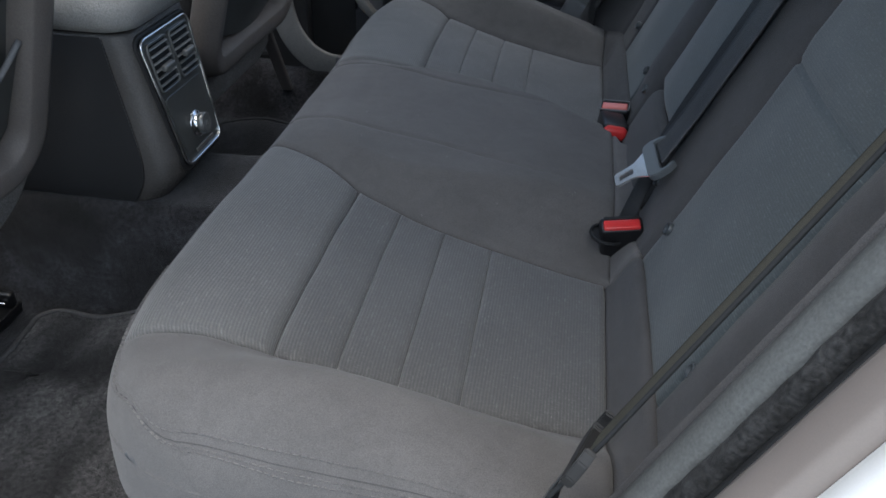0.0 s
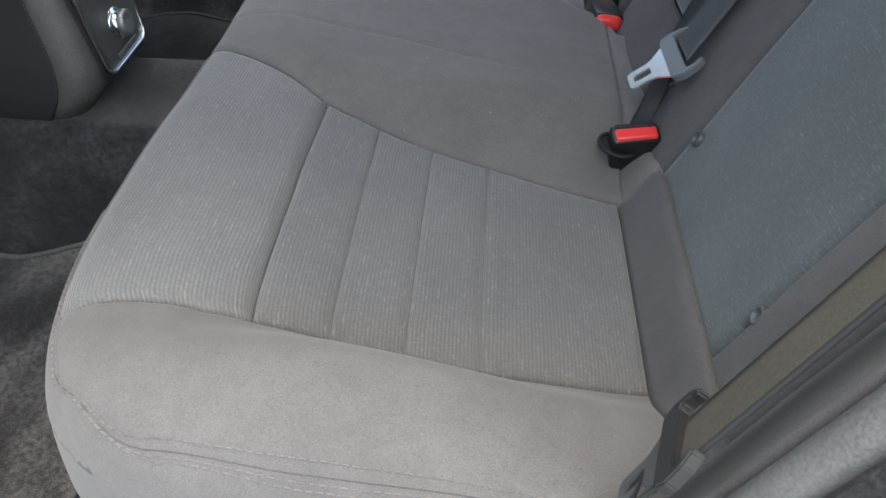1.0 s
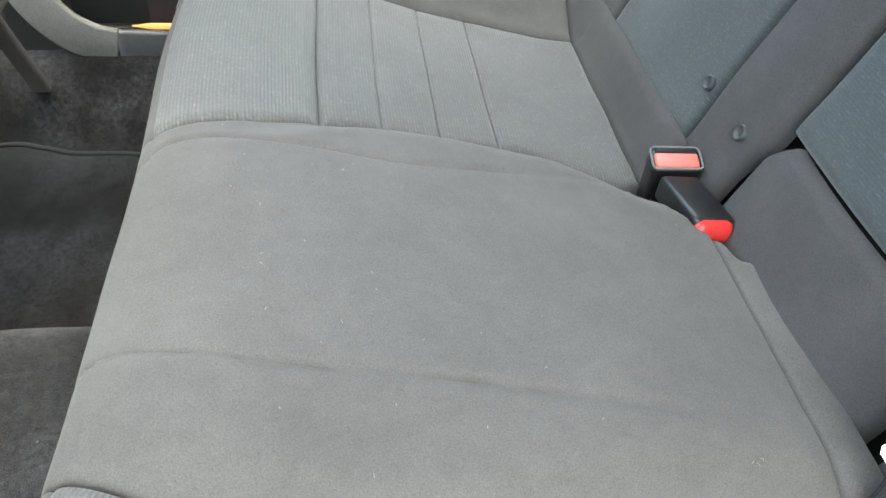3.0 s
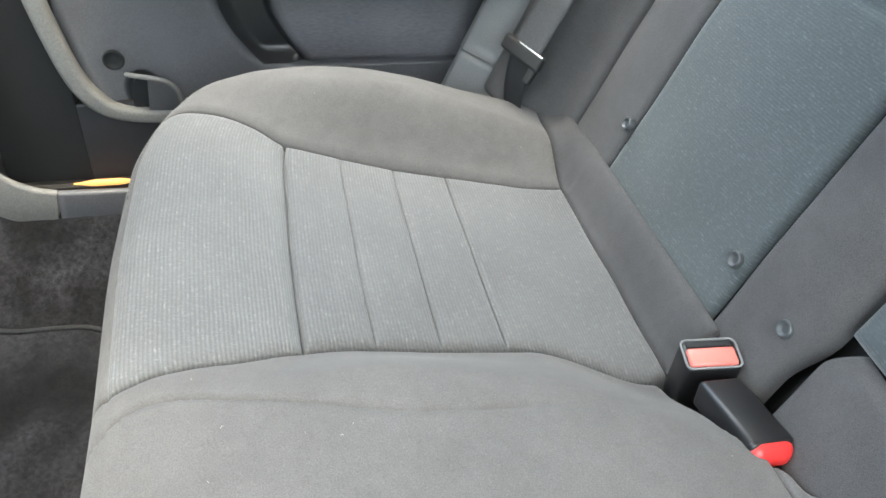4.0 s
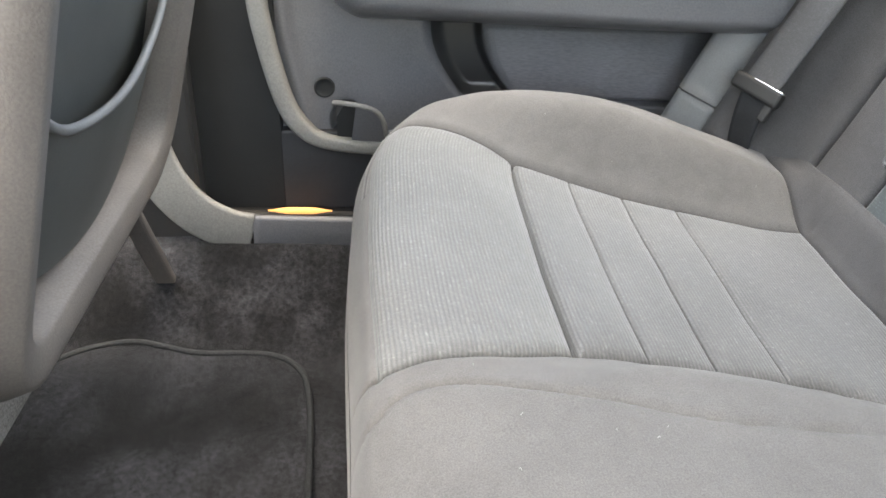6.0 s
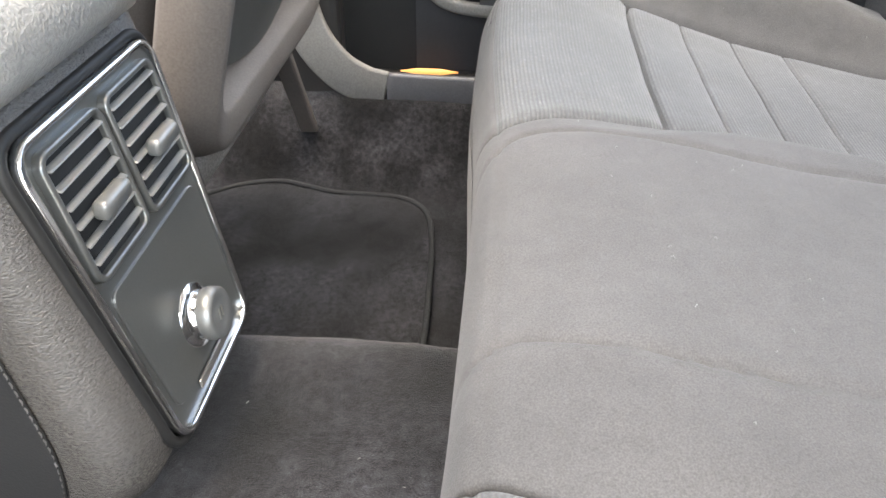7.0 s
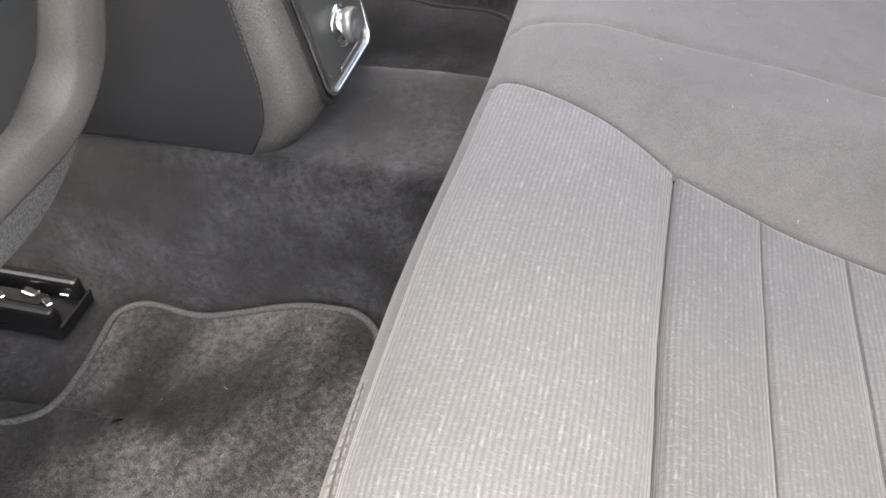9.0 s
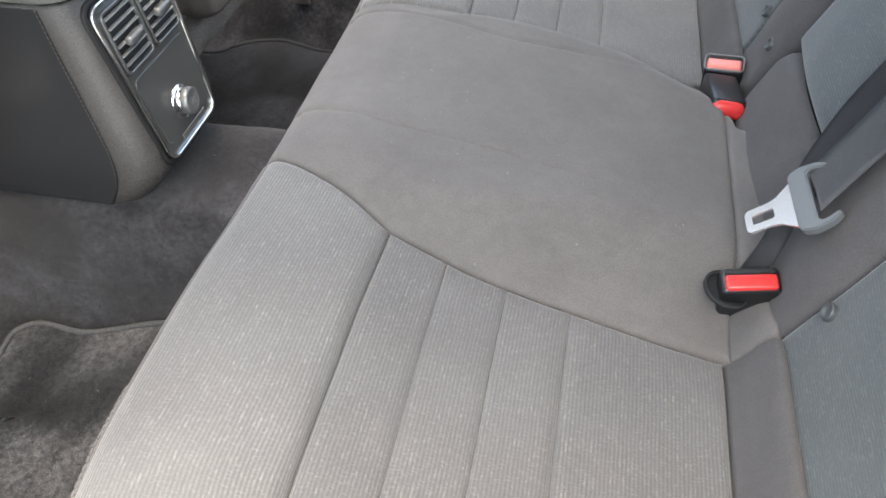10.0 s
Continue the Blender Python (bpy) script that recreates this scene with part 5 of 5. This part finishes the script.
def loft(levels_):
    verts, faces = [], []
    n = len(levels_[0][1])
    for z, pts in levels_:
        verts += [Vector((x, y, z)) for x, y in pts]
    for j in range(len(levels_) - 1):
        for i in range(n):
            faces.append((j * n + i, j * n + (i + 1) % n, (j + 1) * n + (i + 1) % n, (j + 1) * n + i))
    faces += [tuple(range(n))[::-1], tuple((len(levels_) - 1) * n + i for i in range(n))]
    return verts, faces


part("console_body", *loft([(z, con_ring(z, w, r, nose=k)) for z, w, r, k in ((0.195, 0.088, 0.04, -0.052), (0.205, 0.094, 0.04, -0.045), (0.225, 0.099, 0.038, -0.022), (0.25, 0.101, 0.034, -0.004), (0.275, 0.102, 0.030, 0.0), (0.32, 0.101, 0.028, 0.0), (0.38, 0.100, 0.026, 0.0), (0.44, 0.099, 0.024, 0.0), (0.462, 0.098, 0.024, -0.001), (0.466, 0.096, 0.024, -0.004))]), LEATHERETTE, console, "dark grained console side")
part("armrest_lid", *loft([(z, con_ring(z, w, r, nose=k)) for z, w, r, k in ((0.468, 0.094, 0.03, -0.004), (0.472, 0.106, 0.04, 0.010), (0.485, 0.114, 0.05, 0.020), (0.505, 0.116, 0.055, 0.022), (0.528, 0.110, 0.055, 0.014), (0.545, 0.094, 0.055, -0.01), (0.552, 0.07, 0.05, -0.05))]), LIT_LID_SKIN, console, "padded leatherette armrest lid")
# smooth side panels ahead of the seam
SIDE_W = curve_of([(0.195, 0.088), (0.205, 0.094), (0.225, 0.099), (0.25, 0.101), (0.275, 0.102), (0.32, 0.101), (0.38, 0.100), (0.44, 0.099), (0.465, 0.0975)])
SEAM_X = curve_of([(0.197, -0.388), (0.212, -0.378), (0.232, -0.367), (0.25, -0.360), (0.285, -0.357), (0.34, -0.365), (0.41, -0.377), (0.465, -0.385)])
for s in (-1, 1):
    pv, pf, pu = grid(lambda t, z: ((-1.12 + (SEAM_X(z) + 1.12) * t, s * (SIDE_W(z) + 0.0022), z), (t, z)), [1 - (1 - k / 24) ** 1.6 for k in range(25)], spaced(0.197, 0.462, 30))
    part("side_panel", pv, pf, PLASTIC, console, "smooth dark plastic side panel", pu)
# side panel seam
for s in (-1, 1):
    seam = smooth_line([(-0.384, s * 0.1005, 0.462), (-0.376, s * 0.1018, 0.41), (-0.364, s * 0.1032, 0.34), (-0.356, s * 0.1040, 0.285), (-0.359, s * 0.1033, 0.25), (-0.366, s * 0.102, 0.232)], 8)
    part("side_seam", *sweep_data(seam, circle(0.0009, 6)), RUBBER, console, "dark sewn seam along the console side")
    part("stitching", *stitches([p + Vector((0.0, s * 0.0012, 0.0)) for p in seam[::-1]], 0.0042, 0.0016, 0.0006), THREAD, console, "pale stitches along the console seam")
    seam2 = smooth_line([(-0.366, s * 0.1012, 0.232), (-0.378, s * 0.0975, 0.212), (-0.386, s * 0.093, 0.200)], 4)
    part("panel_joint", *sweep_data(seam2, circle(0.0013, 6)), RUBBER, console, "black joint line of the side panel")
# rear panel
PM = frame_of((face_x(0.352) + 0.0055, 0, 0.352), (0, -1, 0), (-0.196, 0, 0.98))  # x towards the open side, y up the face, z towards the bench
PM = PM if (PM.to_3x3() @ Vector((0, 0, 1))).x > 0 else frame_of((face_x(0.352) + 0.0055, 0, 0.352), (0, 1, 0), (-0.196, 0, 0.98))


def trapeze(wt, wb, h, r, n=6, dy=0.0):
    """A rounded panel outline, wider at the top."""
    corners = [(wb, -h), (wt, h), (-wt, h), (-wb, -h)]
    out = []
    for i, p in enumerate(corners):
        p = Vector(p)
        a, b = Vector(corners[i - 1]), Vector(corners[(i + 1) % 4])
        p0, p1 = p + (a - p).normalized() * r, p + (b - p).normalized() * r
        for k in range(n + 1):
            t = k / n
            q = (1 - t) ** 2 * p0 + 2 * t * (1 - t) * p + t * t * p1
            out.append((q.x, q.y + dy))
    return out


panel = part("rear_panel", *plate_data(trapeze(0.075, 0.060, 0.098, 0.016), PM, 0.004), PANEL_SATIN, console, "satin grey panel with vents and socket", smooth=False)
rim_line = [PM @ Vector((x, y, 0.004)) for x, y in trapeze(0.077, 0.062, 0.100, 0.017)]
part("chrome_surround", *sweep_data(rim_line, rounded(0.0048, 0.008, 0.0022), up=PM.to_3x3() @ Vector((0, 0, 1)), closed=True), CHROME, panel, "chrome surround of the panel")
part("panel_gap", *sweep_data([PM @ Vector((x, y, 0.0)) for x, y in trapeze(0.0820, 0.0670, 0.1050, 0.019)], circle(0.0036, 8), up=PM.to_3x3() @ Vector((0, 0, 1)), closed=True), RUBBER, panel, "dark gap round the surround")
for s in (-1, 1):
    vx, vy, vw, vh = s * 0.0345, 0.055, 0.029, 0.034
    vm = PM @ Matrix.Translation((vx, vy, 0.004))
    vent = part("air_vent", *plate_data(rounded(2 * vw, 2 * vh, 0.006), vm, 0.0012), MATT_BLACK, panel, "dark louvred air vent", smooth=False)
    part("vent_frame", *sweep_data([vm @ Vector((x, y, 0.002)) for x, y in rounded(2 * vw + 0.003, 2 * vh + 0.003, 0.007, 4)], rounded(0.004, 0.007, 0.0015), up=PM.to_3x3() @ Vector((0, 0, 1)), closed=True), PANEL_SATIN, vent, "satin vent frame")
    for k in range(6):
        y = -vh + (k + 0.8) * (2 * vh) / 6.3
        v, f = box_data((2 * vw - 0.002, 0.0013, 0.0046), vm @ Matrix.Translation((0, y, 0.004)) @ Matrix.Rotation(radians(28), 4, "X"), 0.0006, 1)
        part("slat", v, f, SLAT, vent, "", smooth=False)
    v, f = box_data((0.030, 0.0110, 0.010), vm @ Matrix.Translation((0.001, -0.004, 0.0095)) @ Matrix.Rotation(radians(14), 4, "X"), 0.0035, 4)
    part("thumb_tab", v, f, SATIN, vent, "pale thumb tab of the vent")
lid_m = PM @ Matrix.Translation((0, -0.038, 0.004))
v, f = plate_data(trapeze(0.062, 0.053, 0.046, 0.010), lid_m, 0.0018, 0.0008)
part("socket_plate", v, f, PANEL_SATIN, panel, "dark lower plate", smooth=False)
sock_m = PM @ Matrix.Translation((-0.012, -0.052, 0.005))
sock_m = Matrix.Translation((-0.3165, 0.002, 0.298)) @ sock_m.to_3x3().to_4x4()
socket = part("power_socket", *disc_data([(0.0210, -0.004), (0.0215, 0.003), (0.0202, 0.006), (0.0165, 0.0066), (0.0150, 0.008), (0.0150, 0.014), (0.0138, 0.0165)], sock_m, 28), CHROME, panel, "chrome ringed power socket")
part("socket_cap", *disc_data([(0.0165, 0.012), (0.0172, 0.015), (0.0165, 0.0205), (0.0145, 0.022), (0.010, 0.0205)], sock_m, 28), SATIN, socket, "grey socket cap")
for dx in (-0.0022, 0.0022):
    v, f = box_data((0.0014, 0.007, 0.0006), sock_m @ Matrix.Translation((dx, 0, 0.0212)) @ Matrix.Rotation(radians(-18), 4, "Z"))
    part("cap_mark", v, f, STEEL, socket, "short pale printed mark", smooth=False)
led_v, led_f = box_data((0.062, 0.006, 0.002), PM @ Matrix.Translation((0.004, -0.0885, 0.0068)), 0.0008)
part("label_strip", led_v, led_f, STEEL, panel, "bright strip along the panel foot", smooth=False)


# ---------- front seats ----------
def front_seat(x0, y0, y1, k, zb, label):
    """A front seat seen from behind: shell rim, back panel with map pocket, base."""
    th = thing("front_seat", (x0 - 0.25, (y0 + y1) / 2, -0.012), label, "front seat", "front seats")
    s = 1 if y0 > 0 else -1

    def at(y, z, n=0.0):
        return Vector((x0 + k * (z - 0.35) + n, y, z))

    w = (y1 - y0)
    r = 0.06
    outline = []
    for cy, cz, a0 in ((y1 - r, zb + r, 270), (y1 - r - 0.02, 0.98 - r, 0), (y0 + r + 0.02, 0.98 - r, 90), (y0 + r, zb + r, 180)):
        for i in range(9):
            a = radians(a0 + 90 * i / 8)
            outline.append((cy + r * math.cos(a), cz + r * math.sin(a)))
    rim = [at(y, z, 0.0) for y, z in outline]
    up = Vector((1, 0, -k)).normalized()
    part("shell_rim", *sweep_data(rim, [(-0.024, 0.020), (-0.021, 0.023), (0.004, 0.028), (0.010, 0.027), (0.020, 0.012), (0.023, 0.006), (0.023, -0.020), (0.018, -0.025), (-0.020, -0.025), (-0.024, -0.021)], up=up, closed=True), SEAT_SHELL, th, "beige-grey grained rim of the seat shell")
    c = at((y0 + y1) / 2, 0.64)
    verts, faces = [], []
    for kk in (0.96, 0.7, 0.4, 0.1):
        for p in rim:
            q = c + (p - c) * kk
            verts.append(q + Vector((-0.014 + 0.012 * (1 - kk), 0, 0)))
    n = len(rim)
    for j in range(3):
        for i in range(n):
            faces.append((j * n + i, j * n + (i + 1) % n, (j + 1) * n + (i + 1) % n, (j + 1) * n + i))
    faces.append(tuple(3 * n + i for i in range(n)))
    part("back_panel", verts, faces, SEAT_PANEL, th, "dark grey-green seat back panel")
    pocket_line = smooth_line([at(y0 + 0.03, 0.50, 0.006), at(y0 + 0.10, 0.455, 0.012), at((y0 + y1) / 2, 0.44, 0.018), at(y1 - 0.10, 0.455, 0.012), at(y1 - 0.03, 0.50, 0.006)], 8)
    pv_, pf_, pu_ = grid(lambda i, t: (pocket_line[i] + Vector((-k * t * 0.12 - 0.012 * t, 0, -0.12 * t)), (i, t)), range(len(pocket_line)), spaced(0, 1, 6))
    pocket_ = part("map_pocket", pv_, pf_, SEAT_PANEL, th, "map pocket on the seat back", pu_)
    part("pocket_hem", *sweep_data(pocket_line, circle(0.004, 8)), GREY_PLASTIC, pocket_, "pale hem of the pocket")
    skirt_line = [p + Vector((-0.045, (p.y - (y0 + y1) / 2) * -0.03, -0.062)) for p in (rim[27:] + rim[:9])]
    part("lower_flap", *sweep_data(skirt_line, rounded(0.105, 0.030, 0.010, 3), up=up), SEAT_FELT, th, "grey felted flap below the shell")
    bv, bf = box_data((0.10, w - 0.02, 0.62), Matrix.Translation(at((y0 + y1) / 2, 0.62, -0.085)) @ Matrix.Rotation(math.atan(k), 4, "Y"), 0.03, 3)
    part("backrest_cushion", bv, bf, CLOTH_WING, th, "dark cloth seat back cushion")
    cv_, cf_ = box_data((0.50, w, 0.13), pose(x0 - 0.33, (y0 + y1) / 2, 0.25), 0.03, 3)
    part("seat_cushion", cv_, cf_, CLOTH_WING, th, "dark cloth seat cushion")
    if y0 > 0:
        lv, lf = box_data((0.028, 0.012, 0.27), Matrix.Translation((-0.434, 0.6725, 0.181)) @ Matrix.Rotation(radians(27.7), 4, "X") @ Matrix.Rotation(radians(-2), 4, "Y"), 0.004)
        part("leg", lv, lf, SEAT_SHELL, th, "grey seat bracket down to the rail", smooth=False)
    return th


front_seat(-0.462, -0.625, -0.205, 0.33, 0.325, "front seat with beige-grey shell and dark back panel, seen from behind")
front_seat(-0.385, 0.215, 0.645, 0.27, 0.295, "front passenger seat with beige-grey shell and dark back panel")


# ---------- lint on the cloth ----------
lint_rng = random.Random(7)
lint_v, lint_f = [], []


def fibre(x, y, length, r):
    a = lint_rng.uniform(0, math.pi)
    d = Vector((math.cos(a), math.sin(a), 0)) * length / 2
    o = len(lint_v)
    side_v = Vector((-d.y, d.x, 0)).normalized() * r
    ends = []
    for k in (-1, 0, 1):
        xx, yy = x + d.x * k, y + d.y * k
        ends.append(Vector((xx, yy, cushion_at(xx - cut(yy) * (1 - smoothstep((xx - X_FRONT) / 0.40)), yy).z + 0.0009 + (0.0012 if k == 0 else 0.0))))
    for p in ends:
        lint_v.extend([p - side_v, p + side_v, p + Vector((0, 0, r * 1.4))])
    for q in (0, 3):
        for i0, i1 in ((0, 1), (1, 2), (2, 0)):
            lint_f.append((o + q + i0, o + q + i1, o + q + 3 + i1, o + q + 3 + i0))


for k in range(42):
    fibre(lint_rng.uniform(-0.09, 0.31), lint_rng.choice((lint_rng.uniform(-0.24, 0.24), lint_rng.uniform(-0.62, 0.62))), lint_rng.uniform(0.0008, 0.0030), lint_rng.uniform(0.00014, 0.0003))
for k in range(3):
    fibre(0.276 + lint_rng.gauss(0, 0.004), -0.153 + lint_rng.gauss(0, 0.003), 0.0024, 0.00018)
for k in range(46):
    x, y = lint_rng.uniform(-0.62, -0.17), lint_rng.uniform(-0.60, 0.105)
    if -0.138 < y < -0.105:
        continue
    a = lint_rng.uniform(0, math.pi)
    d = Vector((math.cos(a), math.sin(a), 0)) * lint_rng.uniform(0.0008, 0.0032)
    c = Vector((x, y, floor_at(x, y)[0][2] + (0.017 if y < -0.13 else 0.0015)))
    if y < -0.13:
        c.z = 0.0065 + MAT_CURL(c)
    r = lint_rng.uniform(0.00015, 0.0003)
    side_v = Vector((-d.y, d.x, 0)).normalized() * r
    o = len(lint_v)
    for p in (c - d, c + d):
        lint_v.extend([p - side_v, p + side_v, p + Vector((0, 0, r * 1.4))])
    for i0, i1 in ((0, 1), (1, 2), (2, 0)):
        lint_f.append((o + i0, o + i1, o + 3 + i1, o + 3 + i0))
LINT = material("lint", (0.26, 0.26, 0.25), 0.9)
tagged(part("lint", lint_v, lint_f, LINT), "tiny pale fibres scattered over seat cloth and carpet", "lint", kind="stuff")
